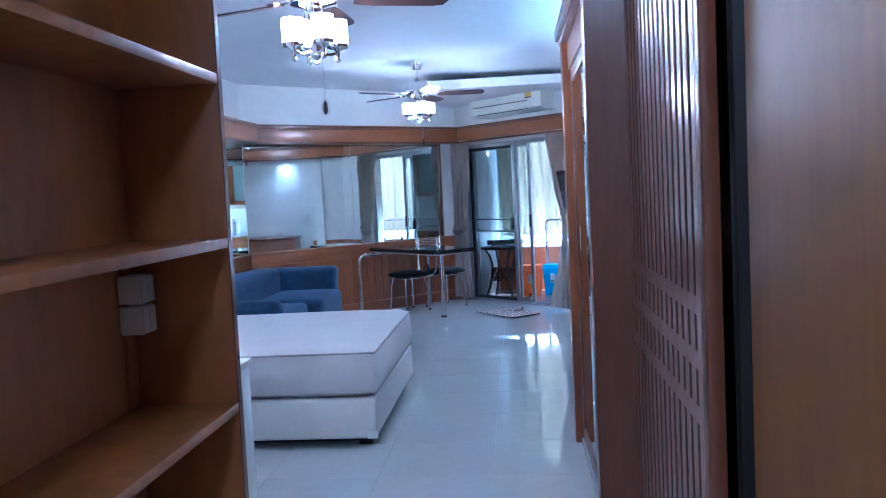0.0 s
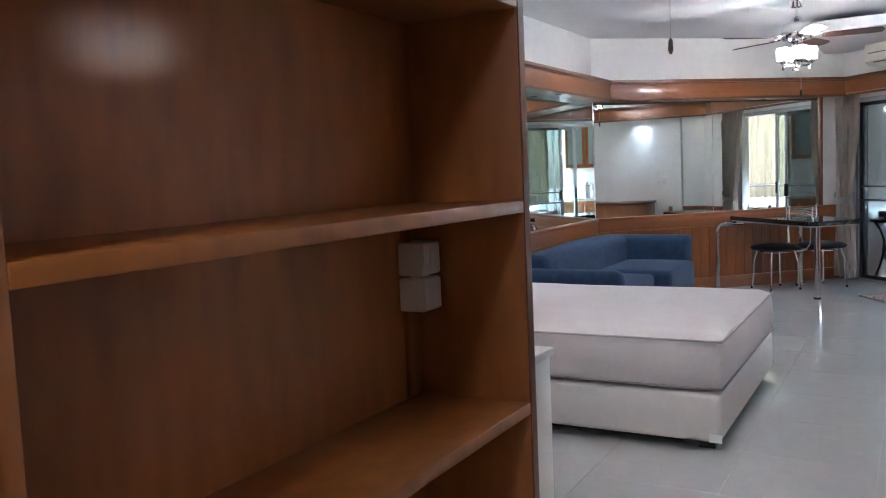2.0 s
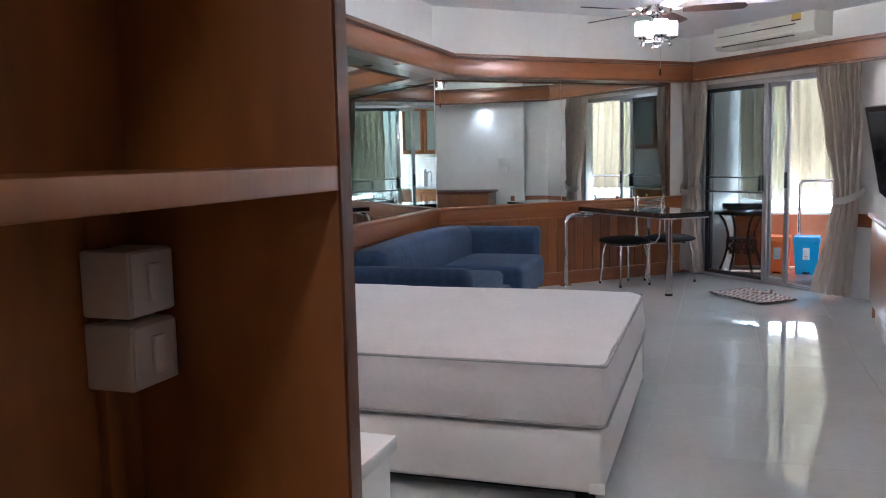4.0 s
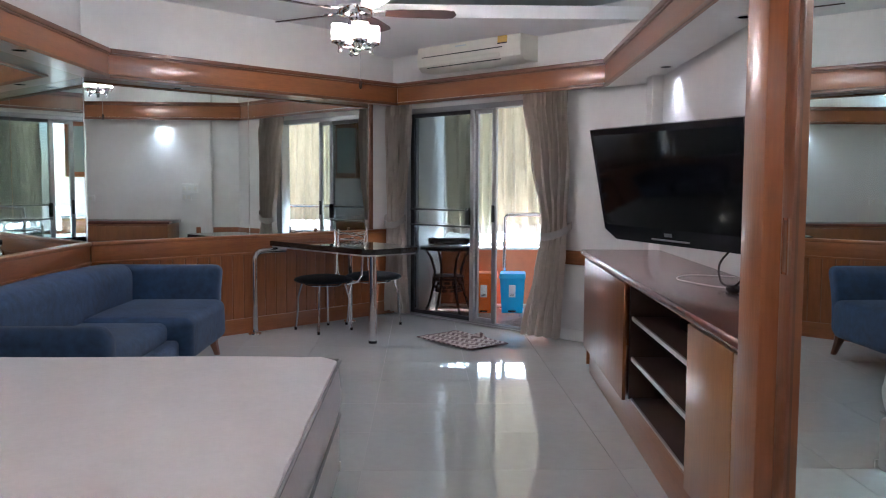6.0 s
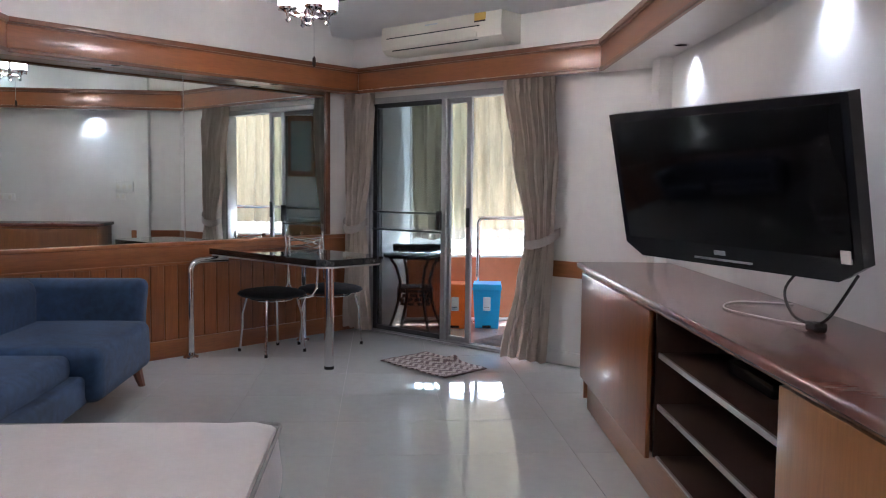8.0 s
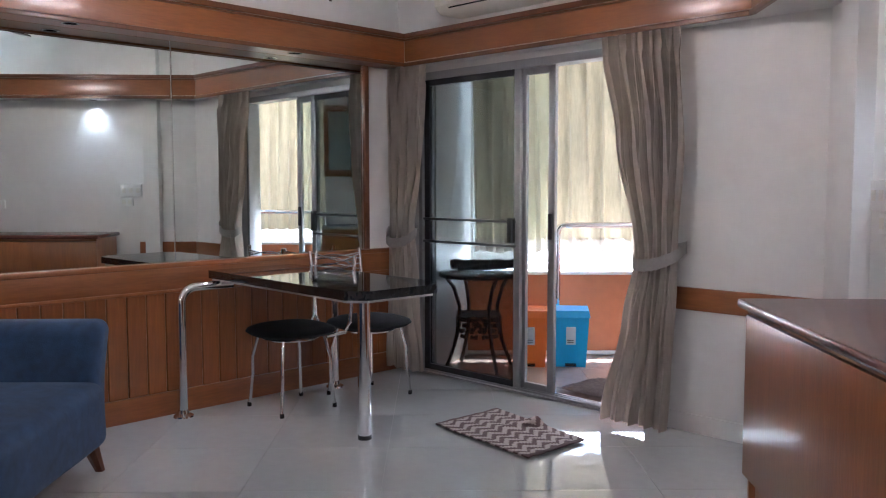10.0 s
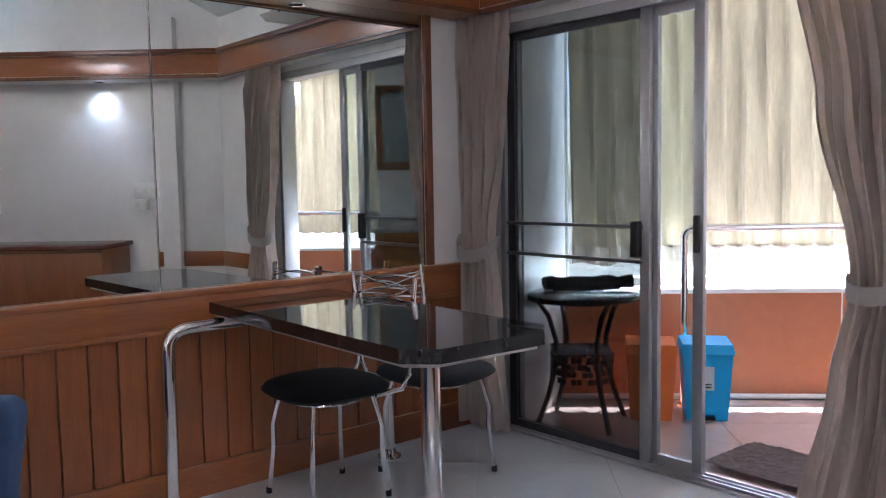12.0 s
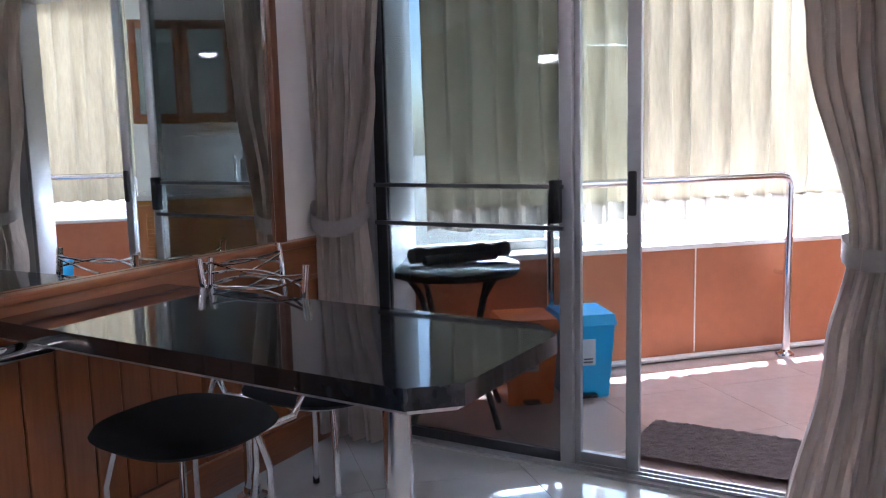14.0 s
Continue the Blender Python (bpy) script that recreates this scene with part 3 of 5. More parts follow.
# ---------------------------------------------------------------- sofa
def sofa():
    s = thing("sofa", pose(-2.2, 6.33, 0), "blue velour two-seat sofa with flared arms", "sofa")
    W = 2.5

    def soft(name, dims, r, label="", puff=0.0, lean=0.0):
        bm = bmesh.new()
        box(bm, *dims)
        soften(bm, r, 5)
        bmesh.ops.subdivide_edges(bm, edges=[e for e in bm.edges if e.calc_length() > 0.3], cuts=8, use_grid_fill=True)
        for v in bm.verts:
            u = (v.co.x - dims[0]) / (dims[1] - dims[0])
            w = (v.co.y - dims[2]) / (dims[3] - dims[2])
            h = (v.co.z - dims[4]) / (dims[5] - dims[4])
            if h > 0.9:
                v.co.z += puff * max(0, math.sin(math.pi * u)) * max(0, math.sin(math.pi * w))
            v.co.x += 0.006 * noise.noise(v.co * 4)
            v.co.y += lean * h * h + 0.006 * noise.noise(v.co * 4 + Vector((5, 0, 0)))
        return part(name, bm, SOFA, s, label)

    soft("seat_base", (0.08, 0.92, 0.1, W - 0.12, 0.16, 0.32), 0.03)
    soft("seat_cushion", (0.28, 0.86, 0.17, 1.32, 0.30, 0.44), 0.05, puff=0.02)
    soft("seat_cushion", (0.28, 1.0, 1.325, W - 0.2, 0.17, 0.46), 0.06, puff=0.02)
    soft("backrest", (0.0, 0.3, 0.12, W - 0.14, 0.16, 0.72), 0.09, puff=0.03)
    soft("arm", (0.02, 0.93, W - 0.2, W - 0.04, 0.16, 0.70), 0.06, lean=0.1)
    soft("arm", (0.02, 0.95, 0.02, 0.22, 0.16, 0.62), 0.08, lean=-0.03)
    for x in (0.12, 0.86):
        for y, d in ((0.12, -1), (W - 0.1, 1)):
            bm = bmesh.new()
            tube(bm, [(x, y, 0.17), (x + 0.01, y + 0.02 * d, 0.1), (x + 0.03, y + 0.05 * d, 0.0)], [0.045, 0.034, 0.022], 8)
            part("leg", bm, TEAK_DARK, s, "dark wooden splayed leg")


sofa()


# ---------------------------------------------------------------- stone table on chrome pipes
M_TABLE = Matrix.Translation((-1.14, 9.955, 0)) @ pose(0, 0, 0, 0, 0, -48)   # x away from the wall, y along it


def stone_table():
    t = thing("table", M_TABLE, "polished black stone table on chrome legs against the panelling", "table")
    L, W, c, z = 1.50, 0.6, 0.085, 0.815
    out = [(-0.02, 0), (L - c, 0), (L, c), (L, W - c), (L - c, W), (-0.02, W)]
    bm = bmesh.new()
    prism(bm, out, z - 0.045, z)
    soften(bm, 0.02, 5)
    part("tabletop", bm, GRANITE, t, "polished black stone slab with cut corners")
    bm = bmesh.new()
    k = 0.024
    prism(bm, [(0.0, k), (L - c - 0.01, k), (L - k, c + 0.01), (L - k, W - c - 0.01), (L - c - 0.01, W - k), (0.0, W - k)], z - 0.06, z - 0.045)
    soften(bm, 0.004)
    part("underframe", bm, SILVER_EDGE, t, "silver edging strip under the slab")
    bm = bmesh.new()
    lathe(bm, [(0.034, 0.02), (0.034, z - 0.06)], 24, (1.2, 0.28, 0))
    part("leg", bm, CHROME, t)
    bm = bmesh.new()
    lathe(bm, [(0.036, 0.0), (0.036, 0.022)], 24, (1.2, 0.28, 0))
    part("foot_cap", bm, BLACK_PLASTIC, t)
    for y0, y1 in ((-0.22, 0.1), (0.83, 0.5)):
        bm = bmesh.new()
        tube(bm, bend((0.16, y0, 0.01), (0.16, y0, 0.735), (0.16, y1, 0.735), 0.1, 8), 0.026, 16)
        p = part("pipe_leg", bm, CHROME, t)
        bm = bmesh.new()
        lathe(bm, [(0.058, 0.0), (0.056, 0.008), (0.034, 0.02), (0.03, 0.04)], 20, (0.16, y0, 0))
        part("flange", bm, CHROME, p)


stone_table()


def metal_chair(name, m, back, label):
    c = thing(name, m, label, "chair" if back else "stool", "seats at the stone table")
    bm = bmesh.new()
    n = 28
    prof = ((0.0, 0.43), (0.5, 0.432), (0.9, 0.442), (1.0, 0.46), (0.95, 0.478), (0.8, 0.492), (0.5, 0.504), (0.0, 0.508))
    rings = []
    for k, z in prof:
        ring = []
        for i in range(n):
            a = 2 * math.pi * i / n
            e = 2.7
            x = math.copysign(abs(math.cos(a)) ** (2 / e), math.cos(a)) * 0.245 * max(k, 0.02)
            y = math.copysign(abs(math.sin(a)) ** (2 / e), math.sin(a)) * 0.245 * max(k, 0.02)
            ring.append(bm.verts.new((x, y, z)))
        rings.append(ring)
    for p, q in zip(rings, rings[1:]):
        for i in range(n):
            bm.faces.new((p[i], p[(i + 1) % n], q[(i + 1) % n], q[i]))
    bm.faces.new(rings[0][::-1]), bm.faces.new(rings[-1])
    part("seat", bm, BLACK_CLOTH, c, "black padded velour seat")
    bm = bmesh.new()
    pts = [(0.16 * math.cos(2 * math.pi * i / 16), 0.16 * math.sin(2 * math.pi * i / 16), 0.42) for i in range(17)]
    tube(bm, pts, 0.008, 8)
    part("seat_ring", bm, CHROME, c)
    for sx in (-1, 1):
        for sy in (-1, 1):
            bm = bmesh.new()
            pts = [(sx * 0.14, sy * 0.14, 0.425), (sx * 0.165, sy * 0.165, 0.3), (sx * 0.165, sy * 0.165, 0.2), (sx * 0.18, sy * 0.18, 0.015)]
            tube(bm, pts, 0.011, 10)
            lg = part("leg", bm, CHROME, c)
            bm = bmesh.new()
            lathe(bm, [(0.013, 0.0), (0.013, 0.025)], 10, (sx * 0.181, sy * 0.181, 0))
            part("foot_cap", bm, BLACK_PLASTIC, lg)
    if back:
        for sx in (-1, 1):
            bm = bmesh.new()
            tube(bm, [(sx * 0.15, 0.15, 0.425), (sx * 0.185, 0.26, 0.44), (sx * 0.195, 0.29, 0.5), (sx * 0.2, 0.30, 0.7), (sx * 0.205, 0.325, 0.9)], 0.012, 10)
            part("back_post", bm, CHROME, c)
        for k, (za, zb, sag) in enumerate(((0.885, 0.87, -0.025), (0.85, 0.83, 0.025), (0.81, 0.86, -0.03), (0.8, 0.76, 0.025), (0.75, 0.8, -0.02), (0.77, 0.74, 0.01))):
            bm = bmesh.new()
            tube(bm, [(-0.2 + 0.4 * i / 12, 0.315 + 0.03 * math.sin(math.pi * i / 12) - 0.02 * (0.9 - za), za + (zb - za) * i / 12 + sag * math.sin(math.pi * i / 12))
                      for i in range(13)], 0.0045, 6)
            part("back_wire", bm, CHROME, c)


metal_chair("chair", pose(-0.615, 9.90, 0, 0, 0, -48), True, "black padded chair tucked under the table, chrome wire back")
metal_chair("chair", pose(-0.175, 10.185, 0, 0, 0, 46), True, "black padded chair with a chrome wire back against the mirror")


# ---------------------------------------------------------------- ceiling fans
def ceiling_fan(m):
    f = thing("ceiling_fan", m, "chrome ceiling fan with dark blades and lit glass shades", "ceiling fan", "ceiling fans")
    top = CEIL - 2.19
    bm = bmesh.new()
    lathe(bm, [(0.02, top - 0.075), (0.05, top - 0.07), (0.062, top - 0.03), (0.066, top)], 24)
    part("canopy", bm, CHROME, f)
    bm = bmesh.new()
    lathe(bm, [(0.013, 0.44), (0.013, top - 0.07)], 12)
    part("rod", bm, CHROME, f)
    bm = bmesh.new()
    lathe(bm, [(0.05, 0.25), (0.115, 0.265), (0.13, 0.30), (0.13, 0.36), (0.11, 0.40), (0.06, 0.42), (0.03, 0.46)], 32)
    part("motor", bm, CHROME, f, "chrome motor housing")
    for i in range(5):
        a = Matrix.Rotation(radians(4 + 72 * i), 4, "Z")
        bm = bmesh.new()
        out = [(0.2, -0.045), (0.3, -0.062), (0.6, -0.068), (0.66, -0.055), (0.68, 0), (0.66, 0.055), (0.6, 0.068), (0.3, 0.062), (0.2, 0.045)]
        prism(bm, out, -0.004, 0.004)
        bmesh.ops.transform(bm, matrix=a @ Matrix.Translation((0, 0, 0.285)) @ Matrix.Rotation(radians(-11), 4, "X"), verts=bm.verts[:])
        soften(bm, 0.002, 1)
        bl = part("blade", bm, FAN_WOOD, f, "dark walnut blade")
        bm = bmesh.new()
        box(bm, 0.1, 0.25, -0.018, 0.018, 0.29, 0.298), box(bm, 0.2, 0.26, -0.035, 0.035, 0.288, 0.296)
        bmesh.ops.transform(bm, matrix=a, verts=bm.verts[:])
        soften(bm, 0.003, 1)
        part("blade_iron", bm, CHROME, bl)
    bm = bmesh.new()
    lathe(bm, [(0.012, 0.0), (0.02, 0.008), (0.012, 0.02), (0.028, 0.04), (0.028, 0.1), (0.05, 0.13), (0.055, 0.2), (0.04, 0.25)], 20)
    part("light_stem", bm, CHROME, f)
    for i in range(4):
        a = radians(20 + 90 * i)
        x, y = 0.112 * math.cos(a), 0.112 * math.sin(a)
        bm = bmesh.new()
        tube(bm, [(0.02 * math.cos(a), 0.02 * math.sin(a), 0.055), (0.07 * math.cos(a), 0.07 * math.sin(a), 0.045), (x, y, 0.055)], 0.007, 8)
        lathe(bm, [(0.004, 0.0), (0.016, 0.012), (0.008, 0.024), (0.012, 0.05), (0.03, 0.06), (0.055, 0.066), (0.057, 0.078), (0.05, 0.08)], 18, (x, y, 0.01))
        arm = part("arm", bm, CHROME, f)
        bm = bmesh.new()
        lathe(bm, [(0.044, 0.088), (0.052, 0.092), (0.053, 0.17), (0.051, 0.195), (0.048, 0.195), (0.048, 0.1)], 24, (x, y, 0))
        part("shade", bm, SHADE, arm, "lit frosted glass cylinder shade")
        for z in (0.196, 0.088):
            bm = bmesh.new()
            lathe(bm, [(0.0545, z), (0.0545, z + 0.006), (0.05, z + 0.006), (0.05, z)], 24, (x, y, 0))
            part("shade_ring", bm, CHROME, arm)
    bm = bmesh.new()
    tube(bm, [(0.02, 0.02, 0.1), (0.03, 0.03, 0.0), (0.03, 0.03, -0.16)], 0.0016, 5)
    pc = part("pull_chain", bm, STEEL, f)
    bm = bmesh.new()
    lathe(bm, [(0.004, 0.0), (0.011, 0.015), (0.009, 0.05), (0.003, 0.06)], 10, (0.03, 0.03, -0.22))
    part("pull_knob", bm, FAN_WOOD, pc)
    return f


fan = ceiling_fan(pose(-0.17, 8.02, 2.19, 0, 0, 0))
copy_thing(fan, pose(-0.165, 3.56, 2.13, 0, 0, 12) @ Matrix.Diagonal((1, 1, 0.67 / 0.61, 1)))


# ---------------------------------------------------------------- air conditioner
def air_conditioner():
    a = thing("air_conditioner", M_DOOR @ Matrix.Translation((0.67, 0, 2.4)) @ Matrix.Diagonal((1.07, 1.15, 1.15, 1)), "ivory wall-mounted split air conditioner with yellow label", "air conditioner")
    bm = bmesh.new()
    prof = [(0, 0.0), (-0.16, 0.0), (-0.205, 0.035), (-0.215, 0.09), (-0.2, 0.27), (-0.17, 0.295), (0, 0.295)]
    lo = [bm.verts.new((0, y, z)) for y, z in prof]
    hi = [bm.verts.new((1.17, y, z)) for y, z in prof]
    bm.faces.new(lo[::-1]), bm.faces.new(hi)
    for i in range(7):
        bm.faces.new((lo[i], lo[(i + 1) % 7], hi[(i + 1) % 7], hi[i]))
    soften(bm, 0.012, 3)
    part("casing", bm, AC_WHITE, a)
    for x0, x1, y, z, w in ((0.06, 0.98, -0.2135, 0.105, 0.006), (0.1, 0.95, -0.19, 0.02, 0.01)):
        bm = bmesh.new()
        box(bm, x0, x1, y - 0.004, y + 0.004, z, z + w)
        part("slot", bm, BLACK_PLASTIC, a)
    block("louver", (0.1, 0.95, -0.213, -0.203, 0.04, 0.075), AC_WHITE, a, bevel=0.003)
    block("energy_label", (0.93, 1.03, -0.2115, -0.204, 0.14, 0.2), GOLD, a, "yellow energy label", bevel=0.001)
    bm = bmesh.new()
    tube(bm, [(0.98 + 0.04 * math.cos(radians(t)), -0.21, 0.2 + 0.045 * math.sin(radians(t))) for t in range(0, 181, 20)], 0.006, 6)
    part("label_arch", bm, FAN_WOOD, a)
    block("label_bar", (0.93, 1.03, -0.2135, -0.2105, 0.132, 0.142), FAN_WOOD, a, bevel=0)
    block("lettering_bar", (0.46, 0.58, -0.2135, -0.209, 0.16, 0.168), STICKER, a, bevel=0)


air_conditioner()

# ---------------------------------------------------------------- television, console


def console():
    """Low cabinet: x runs from its far end towards the wardrobe, y into the wall."""
    m = Matrix(((-0.06, 0.9982, 0, 1.432), (-0.9982, -0.06, 0, 8.16), (0, 0, 1, 0), (0, 0, 0, 1)))
    L, H = 3.74, 0.875
    c = thing("television_console", m, "long reddish teak low cabinet with open shelves", "cabinet")
    bm = bmesh.new()
    box(bm, -0.03, L, -0.03, 0.535, H - 0.035, H)
    soften(bm, 0.012, 3)
    part("top", bm, CONSOLE_TOP, c, "dark laminate top with rounded edge")
    bm = bmesh.new()
    box(bm, 0.0, L, 0.005, 0.03, H - 0.055, H - 0.035)
    part("front_rail", bm, TEAK_H, c)
    block("plinth", (0.03, L, 0.04, 0.51, 0.0, 0.2), TEAK_H, c, bevel=0.003)
    block("end_panel", (0.0, 0.02, 0.02, 0.52, 0.06, H - 0.035), TEAK, c, bevel=0.002)
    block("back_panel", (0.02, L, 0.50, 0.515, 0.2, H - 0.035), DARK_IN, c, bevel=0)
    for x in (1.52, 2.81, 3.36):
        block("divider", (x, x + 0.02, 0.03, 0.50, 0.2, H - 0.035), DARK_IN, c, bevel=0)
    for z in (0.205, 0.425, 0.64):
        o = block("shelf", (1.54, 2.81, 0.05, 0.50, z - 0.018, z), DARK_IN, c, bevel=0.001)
        block("shelf_edge", (1.54, 2.81, 0.04, 0.05, z - 0.02, z + 0.001), SILVER_EDGE, o, "pale edging strip", bevel=0)
    for x0, x1 in ((0.0, 1.53), (2.82, 3.36), (3.365, 3.735)):
        bm = bmesh.new()
        box(bm, x0, x1 - 0.004, -0.002, 0.018, 0.19, H - 0.06)
        soften(bm, 0.003)
        # near doors get the colour with the sheen painted in
        d = part("door", bm, TEAK_SHEEN if x0 > 2 else TEAK, c, "plain veneered door")
    bm = bmesh.new()
    box(bm, 1.9, 2.3, 0.2, 0.45, 0.6405, 0.69)
    soften(bm, 0.006)
    st = thing("set_top_box", m, "flat black set-top box on the shelf", "set-top box")
    part("casing", bm, BLACK_PLASTIC, st)
    rm = thing("adapter_bracket", m @ Matrix.Translation((2.66, 0.1, 0.6405)), "small white plastic bracket lying on the shelf", "bracket")
    bm = bmesh.new()
    box(bm, 0, 0.12, 0, 0.09, 0, 0.02), box(bm, 0.03, 0.05, 0.02, 0.06, 0.02, 0.05)
    soften(bm, 0.004)
    part("body", bm, WHITE, rm)
    # cables and plug on the top
    for k, (pts, mt, r) in enumerate((([(1.75, 0.5, 0.0), (1.7, 0.3, 0.005), (1.9, 0.18, 0.006), (2.15, 0.25, 0.006), (2.3, 0.3, 0.012)], WHITE_CABLE, 0.003),
                                      ([(2.0, 0.45, 0.2), (2.02, 0.35, 0.1), (2.2, 0.3, 0.03), (2.36, 0.3, 0.02)], BLACK_PLASTIC, 0.005),
                                      ([(2.36, 0.3, 0.02), (2.42, 0.32, 0.06), (2.38, 0.42, 0.18)], BLACK_PLASTIC, 0.005))):
        cb = thing("cable", m @ Matrix.Translation((0, 0, H)), "loose cable hanging behind the television" if k else "white cable lying in a loop on the console", "cable", "television cables")
        sm = []
        for i in range(len(pts) - 1):
            p0, p1, p2, p3 = (Vector(pts[max(0, min(len(pts) - 1, j))]) for j in (i - 1, i, i + 1, i + 2))
            for q in range(6):
                u = q / 6
                sm.append(0.5 * (2 * p1 + (p2 - p0) * u + (2 * p0 - 5 * p1 + 4 * p2 - p3) * u * u + (3 * p1 - p0 - 3 * p2 + p3) * u ** 3))
        sm.append(Vector(pts[-1]))
        bm = bmesh.new()
        tube(bm, [(v.x, v.y, max(v.z, r)) for v in sm], r, 8)
        part("cord", bm, mt, cb)
    pl = thing("plug", m @ Matrix.Translation((2.33, 0.28, H)), "black power plug lying on the console", "plug")
    bm = bmesh.new()
    box(bm, 0, 0.07, 0, 0.045, 0, 0.035)
    soften(bm, 0.01)
    part("body", bm, BLACK_PLASTIC, pl)


console()


def television():
    a, b = Vector((1.2, 6.56)), Vector((1.59, 5.55))
    mid, d = (a + b) / 2, (b - a).normalized()
    base = Matrix(((d.x, -d.y, 0, mid.x), (d.y, d.x, 0, mid.y), (0, 0, 1, 1.33), (0, 0, 0, 1)))
    m = base @ Matrix.Rotation(radians(0.6), 4, "Y") @ Matrix.Rotation(radians(12), 4, "X")
    t = thing("television", m, "large black flat television tilted down on a wall arm", "television")
    w, h = 0.54, 0.278
    bm = bmesh.new()
    out = [(-w, -h + 0.05), (-w + 0.09, -h - 0.0), (w - 0.09, -h - 0.0), (w, -h + 0.05), (w, h), (-w, h)]
    lo = [bm.verts.new((x, -0.03, z)) for x, z in out]
    hi = [bm.verts.new((x, 0.018, z)) for x, z in out]
    bm.faces.new(lo), bm.faces.new(hi[::-1])
    for i in range(6):
        bm.faces.new((lo[(i + 1) % 6], lo[i], hi[i], hi[(i + 1) % 6]))
    soften(bm, 0.012, 3)
    part("casing", bm, BLACK_PLASTIC, t, "glossy black casing")
    block("screen", (-w + 0.03, w - 0.03, -0.034, -0.029, -h + 0.075, h - 0.03), SCREEN, t, bevel=0.001)
    block("back_housing", (-0.36, 0.36, 0.018, 0.07, -0.18, 0.18), BLACK_PLASTIC, t, bevel=0.02)
    block("silver_strip", (-0.15, 0.12, -0.036, -0.03, -h + 0.02, -h + 0.026), SILVER_EDGE, t, bevel=0)
    block("badge", (-0.05, 0.0, -0.035, -0.03, -h + 0.04, -h + 0.055), STEEL, t, "small plain silver badge", bevel=0)
    block("sticker", (w - 0.07, w - 0.035, -0.036, -0.03, -h + 0.06, -h + 0.1), WHITE, t, "small white sticker", bevel=0)
    back = Vector((0, 0.08, 0))
    inv = m.inverted()
    wl = inv @ M_TV @ Vector((2.5, -0.001, 1.36))
    mid_p = inv @ Vector(((m @ back).x * 0.5 + (M_TV @ Vector((2.5, 0, 0))).x * 0.5, mid.y - 0.25, 1.36))
    bm = bmesh.new()
    tube(bm, [back, mid_p, wl], 0.025, 8)
    part("arm", bm, BLACK_PLASTIC, t, "black steel wall arm")
    bm = bmesh.new()
    box(bm, 2.38, 2.62, -0.03, -0.0005, 1.22, 1.5, inv @ M_TV)
    part("wall_plate", bm, BLACK_PLASTIC, t, "black steel wall plate")


television()


def wall_plate(m, w, h, label, sockets):
    p = thing("switch_plate", m, label, "switch")
    block("plate", (-w / 2, w / 2, -0.03, 0, -h / 2, h / 2), WHITE, p, bevel=0.004)
    for i in range(sockets):
        x = -w / 2 + w * (i + 0.5) / sockets
        block("rocker", (x - 0.017, x + 0.017, -0.035, -0.03, -0.022, 0.022), AC_WHITE, p, bevel=0.002)


wall_plate(M_TV @ Matrix.Translation((0.62, 0, 1.27)), 0.2, 0.12, "white surface-mounted switch box on the wall", 3)
wall_plate(M_TV @ Matrix.Translation((0.66, 0, 1.16)), 0.11, 0.08, "white double socket below the switch box", 2)
wall_plate(M_TV @ Matrix.Translation((1.95, 0, 1.14)), 0.28, 0.08, "long white socket strip on the wall", 3)


# ---------------------------------------------------------------- wardrobe with mirrored sliding doors
def wardrobe():
    X, Y0, Y1 = 1.10, 1.04, 4.36
    w = thing("wardrobe", pose(0, 0, 0), "built-in teak wardrobe with mirrored sliding doors", "wardrobe")
    block("end_panel", (X - 0.032, 1.90, Y1 - 0.13, Y1, 0.0, 2.33), TEAK, w, bevel=0.004)
    block("far_side", (X + 0.0, 1.90, Y0, Y0 + 0.04, 0.0, 2.33), TEAK_DARK, w, bevel=0.003)
    block("top_panel", (X - 0.0, 1.90, Y0 + 0.04, Y1 - 0.13, 2.12, 2.33), TEAK_H, w, bevel=0.003)
    bm = bmesh.new()
    box(bm, X - 0.06, X, Y0, Y1 + 0.02, 2.3, 2.36), box(bm, X - 0.04, X, Y0, Y1 + 0.01, 2.27, 2.3)
    soften(bm, 0.008)
    part("crown_moulding", bm, TEAK_DARK, w)
    block("bottom_track", (X, X + 0.1, Y0 + 0.04, Y1 - 0.13, 0.0, 0.03), ALU, w, bevel=0.002)
    n = 3
    span = (Y1 - 0.13 - Y0 - 0.04)
    for i in range(n):
        y0 = Y0 + 0.04 + span * i / n
        y1 = Y0 + 0.04 + span * (i + 1) / n
        x = X + 0.012 + 0.035 * (i % 2 == 1)
        bm = bmesh.new()
        for a, b, c, d in ((y0, y0 + 0.06, 0.03, 2.12), (y1 - 0.06, y1, 0.03, 2.12), (y0 + 0.06, y1 - 0.06, 0.03, 0.1), (y0 + 0.06, y1 - 0.06, 2.05, 2.12)):
            box(bm, x, x + 0.03, a, b, c, d)
        soften(bm, 0.003)
        dr = part("door", bm, TEAK_DARK, w, "teak framed sliding mirror door")
        block("mirror", (x + 0.008, x + 0.014, y0 + 0.06, y1 - 0.06, 0.1, 2.05), MIRROR, dr, bevel=0)
        bm = bmesh.new()
        for z0, z1, ya, yb in ((1.12, 1.125, y1 - 0.045, y1 - 0.02), (1.245, 1.25, y1 - 0.045, y1 - 0.02), (1.12, 1.25, y1 - 0.048, y1 - 0.043), (1.12, 1.25, y1 - 0.022, y1 - 0.017)):
            box(bm, x - 0.004, x + 0.002, ya, yb, z0, z1)
        part("handle", bm, CHROME, dr, "chrome recessed pull")


wardrobe()


